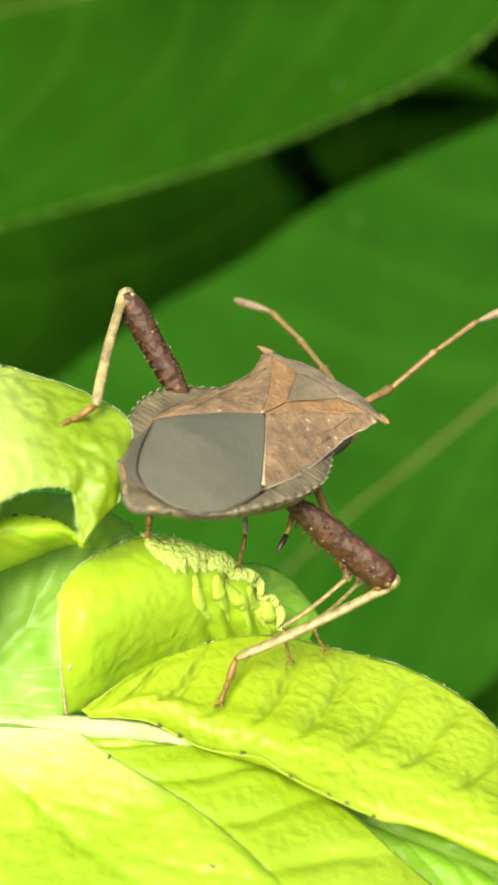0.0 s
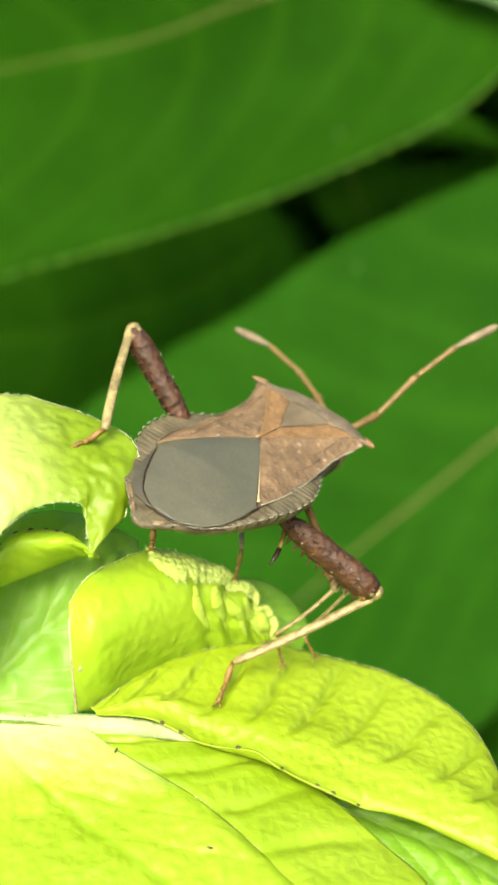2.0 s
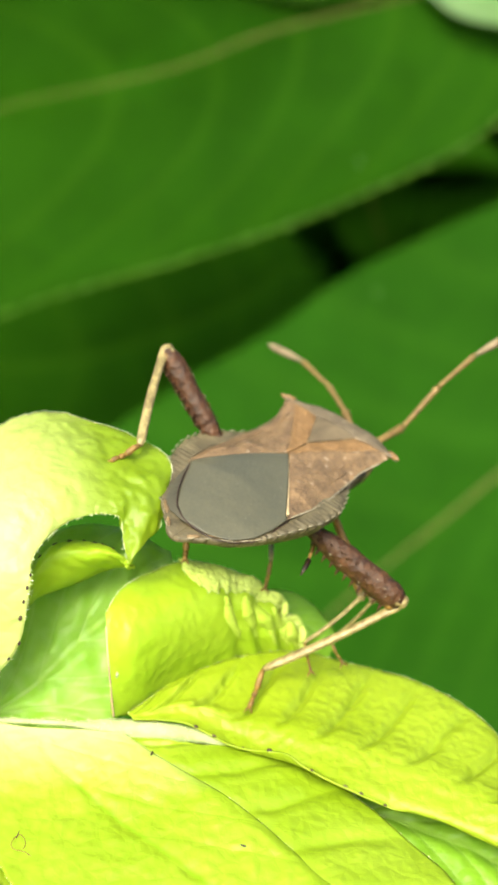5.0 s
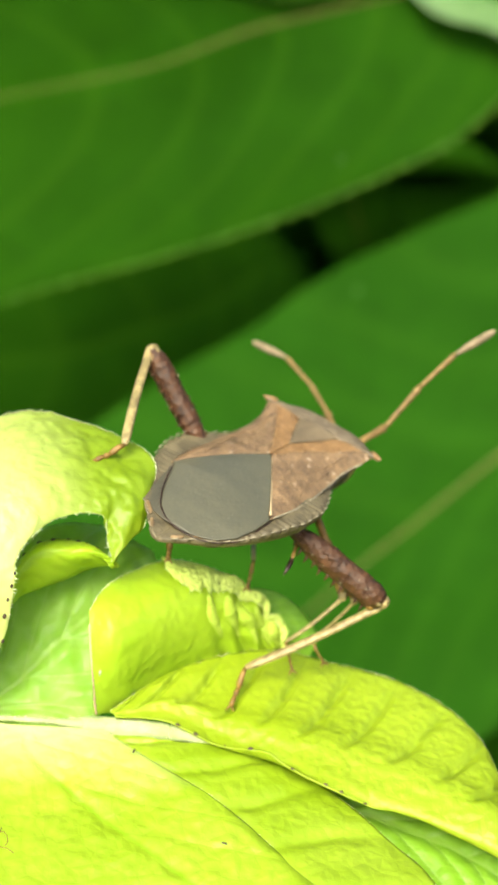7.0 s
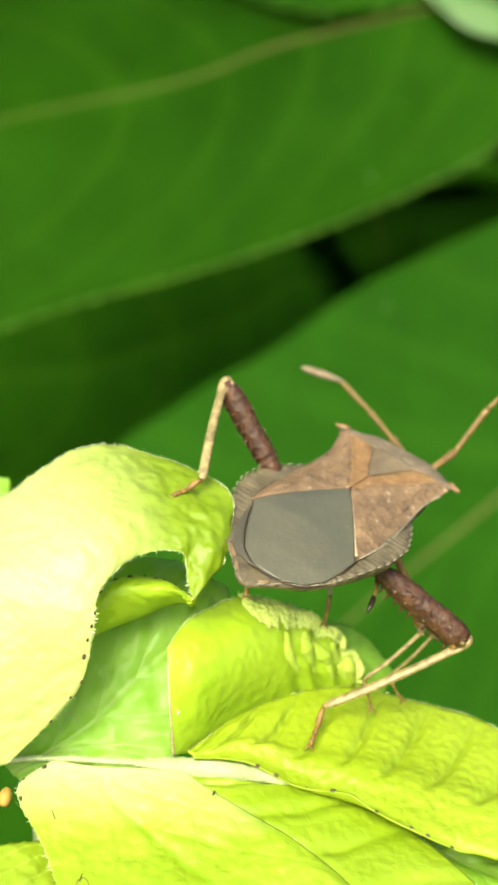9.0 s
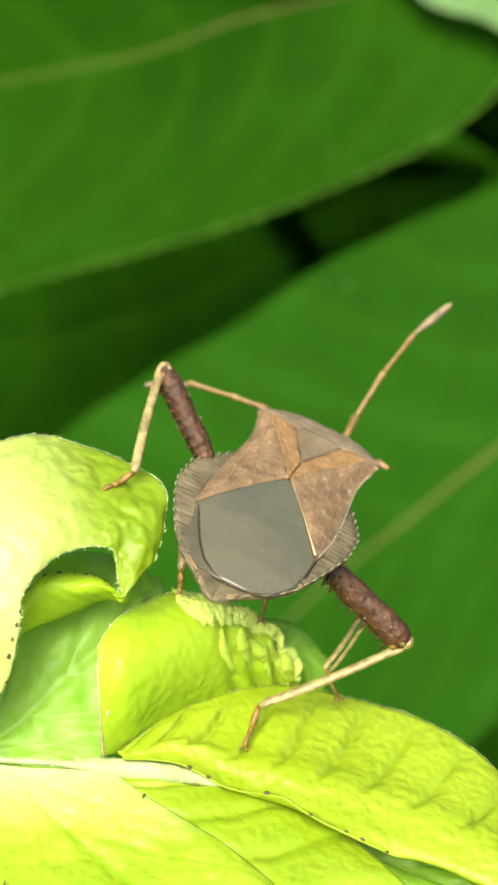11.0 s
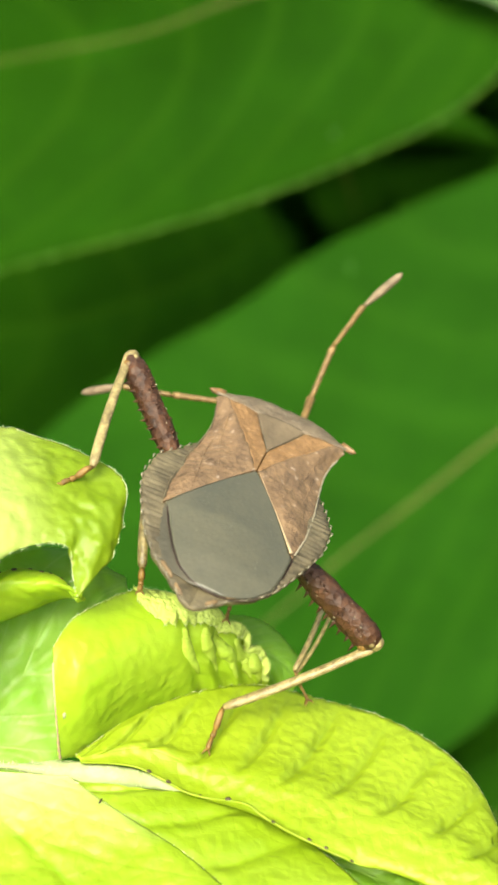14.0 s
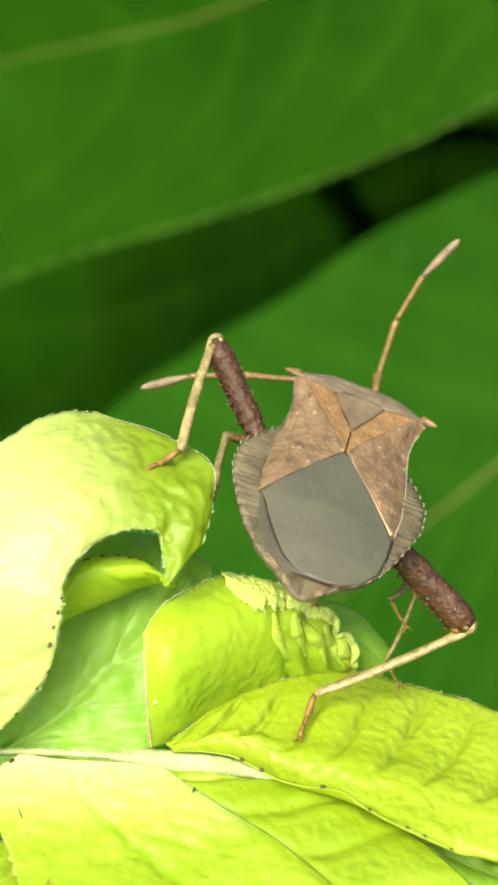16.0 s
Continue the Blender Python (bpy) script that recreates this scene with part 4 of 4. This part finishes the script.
def membrane(a, b):
    y = -7.42 - a * 12.08
    edge = np.interp(y, MEMBRANE_Y, MEMBRANE_X)
    half = edge if y < -13.72 else max(0.05, (-7.36 - y) * 0.774)
    left = half - 0.45 * min(1.0, max(0.0, (-13.2 - y) / 1.6)) * min(1.0, half / 2)
    x = -left + (left + half) * b
    zc = np.interp(y, [-19.5, -18.75, -17, -13.7, -10, -7.4], [-2.9, -2.6, -1.9, -1.0, -0.62, -0.5])
    return x + membrane_side(y), y, zc - 0.034 * x * x + 0.03 * noise.noise(Vector((x * 0.7, y * 0.7, 4)))


edge = [(s * np.interp(y, MEMBRANE_Y, MEMBRANE_X) + (0.4 if s < 0 else 0.0) + membrane_side(y), y) for s, ys in ((-1, np.linspace(-13.6, -19.5, 22)), (1, np.linspace(-19.5, -13.6, 22))) for y in ys]
path = [(x * 1.015, y - 0.05, float(np.interp(y, [-19.5, -18.75, -17, -13.7], [-2.9, -2.6, -1.9, -1.0])) - 0.034 * x * x - 0.1) for x, y in edge]
# Black tube that stands in for the shade under the membrane's edge.
part("membrane_shade", mesh_of("membrane_shade", *scaled(tube(path, [0.03 + 0.035 * abs(math.sin(k * 1.7 + 2.1 * math.sin(k * 0.9))) for k in range(len(path))], 6)), SPINE), bug, "dark line standing in for shade round the wing membrane")
for side, y0, y1 in ((-1, -18.6, -19.6), (-1, -19.9, -20.6), (1, -20.5, -19.8), (1, -19.4, -18.6)):
    path = [(side * (rim_half(y, side) * 0.93 - 0.1), y, rim_z(y) + 0.1) for y in np.linspace(y0, y1, 6)]
    part("tail_patch", mesh_of("tail_patch", *scaled(tube(path, [0.06, 0.17, 0.13, 0.19, 0.13, 0.05], 8, 0.5)), TAN), bug, "golden tan patch at the tail")
def under_wing(a, b):
    y = -12.5 - a * 7.05
    edge = float(np.interp(y, [-19.55, -19.2, -18.4, -17.2, -15.6, -13.7], [0.7, 2.2, 3.6, 4.65, 5.25, 5.3]))
    x = (2 * b - 1) * edge
    return x, y, float(np.interp(y, [-19.55, -18.75, -17, -13.7, -12], [-2.98, -2.72, -2.1, -1.25, -1.2])) - 0.034 * x * x


sheet("under_wing", under_wing, 40, 31, UNDER, "dark brown hind part under the membrane", 0.06)
sheet("wing_membrane", membrane, 60, 41, MEMBRANE, "smooth bronze-grey wing membrane", 0.03)


def pronotum(a, b):
    s = 2 * b - 1
    hind = -0.75 + 0.75 * abs(s) ** 1.5
    front_y, front_x = 5.2, 1.7
    k = a
    half = 6.1 * (1 - k) ** 1.3 + front_x * (1 - (1 - k) ** 1.3)
    x = s * half
    y = hind * (1 - k) + front_y * k
    crest = float(np.interp(k, [0, 0.12, 0.3, 0.5, 0.75, 1], [0.15, 0.28, 0.28, -0.3, -1.4, -2.6]))
    e = abs(s) ** 4
    z = crest * (1 - e) + (0.08 - 2.9 * k) * e
    z += 0.07 * noise.noise(Vector((x * 1.4, y * 1.4, 9))) + 0.04 * noise.noise(Vector((x * 4, y * 4, 9)))
    return x, y, z


sheet("pronotum", pronotum, 44, 51, PRONOTUM, "grey-brown shield with pointed shoulders", 0.3)
for s in (-1, 1):
    v, f = tube([(s * 5.0, 0.3, -0.05), (s * 5.6, 0.05, 0.02), (s * 6.05, -0.1, 0.06), (s * 6.3, -0.15, 0.08)], [0.3, 0.26, 0.16, 0.03], 10, 0.6)
    part("shoulder_spine", mesh_of("shoulder_spine", *scaled((v, f)), CLAVUS), bug, "orange-brown pointed shoulder")


def scutellum(a, b):
    y = -0.5 - a * 4.3
    half = max(0.03, 2.05 * (1 - a))
    x = (2 * b - 1) * half
    return x, y, 0.12 - 0.3 * a + 0.18 * (1 - (2 * b - 1) ** 2) * (1 - a)


sheet("scutellum", scutellum, 26, 17, SCUTE, "dull brown triangular plate between the wings")
part("thorax", mesh_of("thorax", *scaled(ell((0, -1.2, -2.9), (3.9, 6.2, 2.3))), BELLY), bug)
head = part("head", mesh_of("head", *scaled(join(ell((0, 5.6, -3.7), (1.25, 1.9, 0.95)), tube([(-1.0, 4.6, -3.0), (-1.3, 5.3, -2.5)], [0.4, 0.3]), tube([(1.0, 4.6, -3.0), (1.3, 5.3, -2.5)], [0.4, 0.3]))), PRONOTUM), bug)
for s in (-1, 1):
    part("compound_eye", mesh_of("compound_eye", *scaled(ell((s * 1.35, 5.6, -3.6), (0.45, 0.55, 0.5), 8, 10)), EYE), head)
    seam = [(s * q * 2.05, -0.55 - (1 - q) * 4.2, -0.12 + 0.12 * q) for q in np.linspace(0.05, 1, 12)]
    part("scutellum_groove", mesh_of("scutellum_groove", *scaled(tube(seam, [0.04] * 12, 6)), UNDER), bug)
    for x0, y0, x1, y1 in ((3.9, -2.2, 2.6, -9.6), (4.1, -4.5, 3.9, -11.0)):
        path = []
        for q in np.linspace(0, 1, 16):
            y, x = y0 + (y1 - y0) * q, x0 + (x1 - x0) * q + 0.12 * math.sin(q * 5)
            (xi, zi), (xo, zo) = wing_inner(y), wing_outer(y)
            k = max(0.0, min(1.0, (x - xi) / max(0.2, xo - xi)))
            z = zi + (zo - zi) * k + 0.38 * math.sin(k * math.pi) * min(1.0, (xo - xi) / 3) + ridge(x, y) + 0.02
            path.append((s * x, y, z))
        part("wing_vein", mesh_of("wing_vein", *scaled(tube(path, [0.05 - 0.002 * q for q in range(16)], 6)), CORIUM), bug)
BEAK = [part("rostrum", mesh_of("rostrum", *scaled(tube([(0, 6.5, -3.8), (0.4, 2, -5.4), (2.0, -3, -6.2), (5.2, -8.4, -6.0), (6.0, -10.2, -6.6)], [0.3, 0.28, 0.24, 0.2, 0.1], 8)), TARSUS), bug, "slim amber beak")]
BEAK.append(part("beak_tip", mesh_of("beak_tip", *scaled(tube([(5.9, -9.9, -6.5), (6.1, -10.5, -6.8), (6.3, -11.3, -7.2)], [0.2, 0.22, 0.08], 8)), SPINE), bug, "black beak tip"))

# ---- legs: bars along +y, hung at their joints ----
def femur_mesh(length, thick, spiny, seed):
    rnd = random.Random(seed)
    prof = ((0.0, 0.40), (0.12, 0.52), (0.3, 0.80), (0.45, 0.97), (0.6, 0.92), (0.74, 1.0), (0.88, 0.98), (0.95, 0.84), (0.99, 0.62), (1.0, 0.4))
    ys = np.linspace(0, 1, 34)
    rr = np.interp(ys, [p[0] for p in prof], [p[1] for p in prof]) * thick
    rr = rr * (1 + np.array([0.07 * noise.noise(Vector((y * 14, seed, 1))) for y in ys]))
    pieces = [tube([(0, y * length, 0) for y in ys], list(rr), 18, 0.88)]
    if spiny:
        for k in range(11):
            y = 0.18 + 0.07 * k
            r = float(np.interp(y, ys, rr))
            pieces.append(cone((0.15 * (k % 2) * r, y * length, -r * 0.75), (0.2 * (k % 2), y * length + 0.12, -r - rnd.uniform(0.3, 0.62)), 0.2))
        for k in range(110):
            y, a = rnd.uniform(0.12, 0.96), rnd.uniform(-0.6, math.pi + 0.6)
            r = float(np.interp(y, ys, rr))
            n = Vector((math.cos(a), 0.25, math.sin(a) * 0.88))
            base = Vector((math.cos(a) * r, y * length, math.sin(a) * r * 0.88)) * 0.97
            pieces.append(cone(base, base + n * rnd.uniform(0.05, 0.15), 0.12))
    return join(*pieces)


def tibia_mesh(length, thick):
    ys = np.linspace(0, 1, 20)
    rr = np.interp(ys, [0, 0.05, 0.15, 0.8, 0.95, 1], [0.8, 1.05, 0.85, 0.95, 0.9, 0.55]) * thick
    return join(tube([(0.0, y * length, 0.18 * math.sin(y * 3.1)) for y in ys], list(rr), 12, 0.75))


def tarsus_mesh(length, thick):
    pieces = []
    for a, b, r in ((0.0, 0.52, 1.0), (0.5, 0.72, 0.85), (0.7, 1.0, 0.8)):
        ys = np.linspace(a, b, 6)
        pieces.append(tube([(0, y * length, 0.1 * math.sin(y * 9)) for y in ys], [thick * r * k for k in (0.6, 0.85, 1.0, 1.05, 1.1, 0.7)], 8))
    for s in (-1, 1):
        pieces.append(tube([(0, length * 0.97, 0), (s * 0.22, length * 1.04, 0.02), (s * 0.34, length * 1.12, -0.18)], [0.1, 0.08, 0.02], 6))
    return join(*pieces)


LEGS = {}


def leg(key, coxa, ankle, toe, knee_side, femur_len, tibia_len, thick, thin, spiny, dark):
    """coxa: in the insect's plan; ankle and toe: rows of (seconds, place in mm); knee_side: the way its knee points, in the world."""
    toe_len = (Vector(ankle[0][1]) - Vector(toe[0][1])).length / 0.85
    kind = {"h": "hind", "m": "middle", "f": "front"}[key[1]]
    fe = part("femur", mesh_of("femur", *scaled(femur_mesh(femur_len, thick, spiny, len(LEGS))), FEMUR if dark else TARSUS), bug, ("thick dark maroon spiny hind thigh" if dark else "slim amber %s thigh" % kind))
    ti = part("tibia", mesh_of("tibia", *scaled(tibia_mesh(tibia_len, thin)), TIBIA), bug, "straw-coloured %s shin" % kind)
    ta = part("tarsus", mesh_of("tarsus", *scaled(tarsus_mesh(toe_len, thin * 0.6)), TARSUS), bug, "amber clawed %s foot" % kind)
    if spiny:
        v, f = join(ell((0, femur_len * 0.99, 0.12), (0.62, 0.5, 0.66), 8, 12))
        rnd = random.Random(len(LEGS) + 40)
        dots = []
        for _ in range(34):
            y, a = rnd.uniform(0.25, 0.97), rnd.uniform(0, 2 * math.pi)
            r = thick * float(np.interp(y, [0, 0.12, 0.3, 0.5, 0.7, 0.85, 0.95, 1], [0.36, 0.5, 0.72, 0.95, 1.0, 0.93, 0.8, 0.5]))
            dots.append(ell((math.cos(a) * r, y * femur_len, math.sin(a) * r * 0.88), (0.05, rnd.uniform(0.05, 0.13), 0.05), 5, 6))
        part("tubercles", mesh_of("tubercles", *scaled(join(*dots)), TOOTH), fe, "pale warty dots")
        part("knee", mesh_of("knee", *scaled((v, f)), TIBIA), fe, "pale knee joint")
        lobes = [ell((q * thick * 0.62, femur_len * 0.95, -0.1), (0.16, 0.34, 0.26), 7, 9) for q in (-1, 1)]
        part("knee_lobes", mesh_of("knee_lobes", *scaled(join(*lobes)), TIBIA), fe, "straw lobes beside the knee")
        part("knee_socket", mesh_of("knee_socket", *scaled(ell((0, femur_len * 0.93, -thick * 0.55), (thick * 0.55, 0.5, 0.45), 8, 10)), TARSUS), fe, "amber knee socket")
    else:
        part("knee", mesh_of("knee", *scaled(ell((0, femur_len * 0.99, 0.0), (thick * 0.85, thick * 1.1, thick * 0.85), 8, 10)), TIBIA), fe, "straw knee joint")
    LEGS[key] = (Vector(coxa) * U, ankle, toe, knee_side, femur_len * U, tibia_len * U, fe, ti, ta)


def still(p):
    return [(0.0, p)]


leg("lh", (-4.2, -8.4, -3.8), still((-8.84, -1.98, 3.55)), still((-10.69, -3.04, 2.89)), (-0.2, 0.76, 0.62), 11.3, 11.0, 1.1, 0.42, True, True)
leg("rh", (3.7, -9.2, -4.2), still((-0.75, -5.94, -11.65)), still((-1.72, -8.1, -13.34)), (0.94, -0.18, -0.26), 10.55, 12.3, 1.26, 0.42, True, True)
leg("lm", (-2.4, -3.0, -4.6),
    [(0.0, (-5.9, -3.0, -3.1)), (15.4, (-5.9, -3.0, -3.1)), (15.5, (-6.3, -1.5, -2.9)), (15.6, (-7.11, 2.0, -1.62)), (16.0, (-7.11, 2.0, -1.62))],
    [(0.0, (-6.0, -4.2, -4.05)), (15.4, (-6.0, -4.2, -4.05)), (15.5, (-6.8, -2.4, -4.0)), (15.6, (-7.6, 1.0, -2.5)), (16.0, (-7.6, 1.0, -2.5))],
    [(0.0, (-0.32, 0.61, 0.73)), (15.4, (-0.32, 0.61, 0.73)), (15.6, (-0.46, 0.88, 0.07)), (16.0, (-0.46, 0.88, 0.07))], 7.0, 7.0, 0.45, 0.42, False, False)
leg("lf", (-1.6, 1.5, -4.2), still((-0.2, -0.2, -6.5)), still((-0.64, -1.64, -7.95)), (-0.29, 0.9, -0.32), 7.0, 6.2, 0.4, 0.3, False, False)
leg("rm", (2.4, -3.0, -4.6),
    [(0.0, (2.09, -3.51, -11.18)), (10.0, (2.09, -3.51, -11.18)), (10.6, (3.2, -2.9, -10.4)), (11.2, (3.82, -2.6, -11.23)), (15.1, (3.82, -2.6, -11.23)), (15.35, (3.9, -2.0, -9.2)), (15.6, (4.08, -1.46, -7.63)), (16.0, (4.08, -1.46, -7.63))],
    [(0.0, (2.51, -5.22, -12.45)), (10.0, (2.51, -5.22, -12.45)), (10.6, (3.9, -4.2, -11.8)), (11.2, (4.60, -3.3, -12.85)), (15.1, (4.60, -3.3, -12.85)), (15.35, (4.6, -3.2, -10.6)), (15.6, (4.94, -2.94, -8.49)), (16.0, (4.94, -2.94, -8.49))],
    [(0.0, (0.84, -0.47, 0.0)), (9.7, (0.84, -0.47, 0.0)), (11.2, (0.75, 0.64, -0.15)), (15.1, (0.75, 0.64, -0.15)), (15.6, (0.2, 0.95, 0.2)), (16.0, (0.2, 0.95, 0.2))], 9.2, 6.1, 0.42, 0.24, False, False)
leg("rf", (2.0, -2.8, -5.2), still((3.92, -2.04, -12.04)), still((4.78, -3.57, -12.98)), [(0.0, (0.68, -0.38, 0.63)), (9.7, (0.68, -0.38, 0.63)), (11.8, (0.82, -0.42, 0.1)), (16.0, (0.82, -0.42, 0.1))], 9.9, 5.9, 0.4, 0.22, False, False)

# ---- antennae: four segments each, keyed by the way they point (degrees: to the side, up) ----
FEELER_LEN = (3.6, 4.8, 4.2, 4.2)
FEELER_ROWS = {-1: [
    (0.0, (-52, -3), (-59, -1), (-74, 5), (-87, -12)),
    (3.5, (-45, -2), (-54, -1), (-76, 3), (-91, -1)),
    (7.0, (-44, -3), (-53, 2), (-75, 12), (-92, -2)),
    (9.5, (-53, -7), (-60, -2), (-76, 9), (-109, -1)),
    (12.0, (-102, -9), (-102, -9), (-103, -14), (-84, -39)),
    (14.5, (-104, -11), (-104, -11), (-98, -11), (-81, -39)),
    (16.0, (-103, -11), (-103, -11), (-105, -17), (-103, -33)),
], 1: [
    (0.0, (4, 8), (23, 46), (20, 37), (37, 33)),
    (3.5, (6, 11), (24, 57), (40, 54), (48, 45)),
    (7.0, (7, 14), (25, 59), (36, 56), (47, 46)),
    (9.5, (3, 12), (19, 63), (36, 58), (47, 47)),
    (12.0, (-6, 9), (4, 44), (28, 64), (49, 58)),
    (14.5, (-3, 3), (-3, 62), (30, 63), (52, 56)),
    (16.0, (-2, -2), (-7, 64), (24, 66), (50, 59)),
]}
FEELERS = {}
for side in (-1, 1):
    segs = []
    for k, n in enumerate(FEELER_LEN):
        ys = np.linspace(0, 1, 14)
        if k < 3:
            rr = np.interp(ys, [0, 0.1, 0.85, 0.96, 1], [0.7, 0.8, 0.95, 1.25, 0.8]) * (0.36, 0.27, 0.25)[k]
        else:
            rr = np.interp(ys, [0, 0.1, 0.4, 0.8, 0.95, 1], [0.5, 0.75, 1.3, 1.25, 0.8, 0.2]) * 0.28
        v, f = tube([(0, y * n, 0) for y in ys], list(rr), 10)
        segs.append(part("antenna_segment", mesh_of("antenna_segment", *scaled((v, f)), FEELER_TIP if k == 3 else FEELER), bug, "downy club-shaped tip of the antenna" if k == 3 else ""))
    FEELERS[side] = segs


# ---- what moves ----
BUG_ROWS = [
    (0.0, pose(0.00470, 0.00628, 0.00065, -9.46, 11.90, -38.08)),
    (0.5, pose(0.00470, 0.00635, 0.00063, -9.40, 12.42, -38.11)),
    (1.0, pose(0.00470, 0.00614, 0.00076, -9.42, 12.27, -37.72)),
    (1.5, pose(0.00473, 0.00613, 0.00077, -9.06, 12.42, -37.90)),
    (2.0, pose(0.00471, 0.00614, 0.00078, -9.04, 12.49, -37.63)),
    (2.5, pose(0.00475, 0.00608, 0.00082, -8.85, 12.43, -37.69)),
    (3.0, pose(0.00475, 0.00609, 0.00080, -8.81, 12.50, -37.60)),
    (3.5, pose(0.00474, 0.00615, 0.00080, -8.64, 12.65, -37.62)),
    (4.0, pose(0.00477, 0.00607, 0.00086, -7.98, 12.50, -37.68)),
    (4.2, pose(0.00475, 0.00619, 0.00084, -7.90, 12.31, -37.38)),
    (6.3, pose(0.00469, 0.00618, 0.00086, -7.77, 11.55, -37.66)),
    (6.5, pose(0.00464, 0.00615, 0.00096, -7.12, 12.21, -36.97)),
    (7.0, pose(0.00468, 0.00605, 0.00094, -7.63, 11.38, -37.32)),
    (7.5, pose(0.00469, 0.00606, 0.00096, -7.33, 11.22, -37.64)),
    (8.0, pose(0.00468, 0.00600, 0.00100, -6.85, 12.35, -37.38)),
    (8.5, pose(0.00468, 0.00596, 0.00116, -6.05, 12.58, -37.00)),
    (9.0, pose(0.00465, 0.00629, 0.00097, -5.74, 12.80, -35.66)),
    (9.5, pose(0.00454, 0.00662, 0.00123, -3.27, 13.61, -33.88)),
    (9.7, pose(0.00447, 0.00679, 0.00078, -5.16, 12.78, -34.25)),
    (11.8, pose(0.00296, 0.00658, 0.00236, 0.22, 19.03, -15.43)),
    (12.0, pose(0.00297, 0.00661, 0.00234, 0.23, 19.15, -15.66)),
    (12.5, pose(0.00295, 0.00671, 0.00231, 0.55, 18.84, -15.23)),
    (13.0, pose(0.00295, 0.00670, 0.00232, 0.91, 18.82, -15.06)),
    (13.5, pose(0.00294, 0.00659, 0.00240, 0.91, 18.86, -15.00)),
    (14.0, pose(0.00292, 0.00660, 0.00240, 0.80, 18.78, -14.67)),
    (14.5, pose(0.00292, 0.00675, 0.00231, 1.09, 18.78, -15.02)),
    (15.0, pose(0.00291, 0.00680, 0.00228, 1.05, 18.83, -14.68)),
    (15.5, pose(0.00233, 0.00701, 0.00253, 2.63, 18.79, -9.20)),
    (16.0, pose(0.00241, 0.00700, 0.00253, 2.94, 19.02, -9.44)),
]


def at_time(rows, t):
    for (t0, a), (t1, b) in zip(rows, rows[1:]):
        if t <= t1:
            k = min(1.0, max(0.0, (t - t0) / (t1 - t0)))
            return Vector(a).lerp(Vector(b), k)
    return Vector(rows[-1][1])


def bar(a, b, up):
    """A pose at a whose +y runs to b, with +z as near as may be to up."""
    y = (b - a).normalized()
    x = y.cross(up).normalized()
    z = x.cross(y)
    m = Matrix((x, y, z)).transposed().to_4x4()
    m.translation = a
    return m


def motions():
    rows = []
    for (t0, a), (t1, b) in zip(BUG_ROWS, BUG_ROWS[1:]):
        rows.append((t0, a))
        if t1 - t0 > 2:
            for k in (0.25, 0.5, 0.75):
                s = k * k * (3 - 2 * k)
                q = a.to_quaternion().slerp(b.to_quaternion(), s)
                rows.append((t0 + (t1 - t0) * k, Matrix.LocRotScale(a.translation.lerp(b.translation, s), q, None)))
    rows.append(BUG_ROWS[-1])
    for t in (15.1, 15.2, 15.3, 15.4, 15.6, 15.8):
        a, b = (BUG_ROWS[-3][1], BUG_ROWS[-2][1]) if t < 15.5 else (BUG_ROWS[-2][1], BUG_ROWS[-1][1])
        k = (t % 0.5) / 0.5
        s = k * k * (3 - 2 * k)
        rows.append((t, Matrix.LocRotScale(a.translation.lerp(b.translation, s), a.to_quaternion().slerp(b.to_quaternion(), s), None)))
    rows.sort(key=lambda r: r[0])
    walk(bug, rows)
    for coxa, ankles, toes, hint, fl, tl, fe, ti, ta in LEGS.values():
        keys = ([], [], [])
        for t, m in rows:
            inv = m.inverted()
            hip = m @ coxa
            ankle, toe = at_time(ankles, t) * MM, at_time(toes, t) * MM
            d = min((ankle - hip).length, (fl + tl) * 0.995)
            way = (ankle - hip).normalized()
            along = (fl * fl - tl * tl + d * d) / (2 * d)
            off = math.sqrt(max(0.0, fl * fl - along * along))
            side = at_time(hint, t) if isinstance(hint, list) else Vector(hint)
            pole = (side - way * side.dot(way)).normalized()
            knee = hip + way * along + pole * off
            end = knee + (ankle - knee).normalized() * tl
            keys[0].append((t, inv @ bar(hip, knee, pole)))
            keys[1].append((t, inv @ bar(knee, end, pole)))
            keys[2].append((t, inv @ bar(end, end + (toe - ankle), Vector((0, -0.4, 1)))))
        for ob, ks in zip((fe, ti, ta), keys):
            walk(ob, ks)
    for side, segs in FEELERS.items():
        keys = [[] for _ in segs]
        for t, *ways in FEELER_ROWS[side]:
            p = Vector((side * 1.3, 5.2, -2.4)) * U
            for k, (az, el) in enumerate(ways):
                w = Vector((math.sin(radians(az)) * math.cos(radians(el)), math.cos(radians(az)) * math.cos(radians(el)), math.sin(radians(el))))
                end = p + w * FEELER_LEN[k] * U
                keys[k].append((t, bar(p, end, Vector((0, -0.2, 1)))))
                p = end
        for ob, ks in zip(segs, keys):
            walk(ob, ks)
    lifted = pose(0, 6.5 * U, -3.8 * U) @ pose(0, 0, 0, -9) @ pose(0, -6.5 * U, 3.8 * U)
    for ob in BEAK:
        walk(ob, [(0.0, Matrix()), (9.8, Matrix()), (11.4, lifted), (16.0, lifted)])


motions()
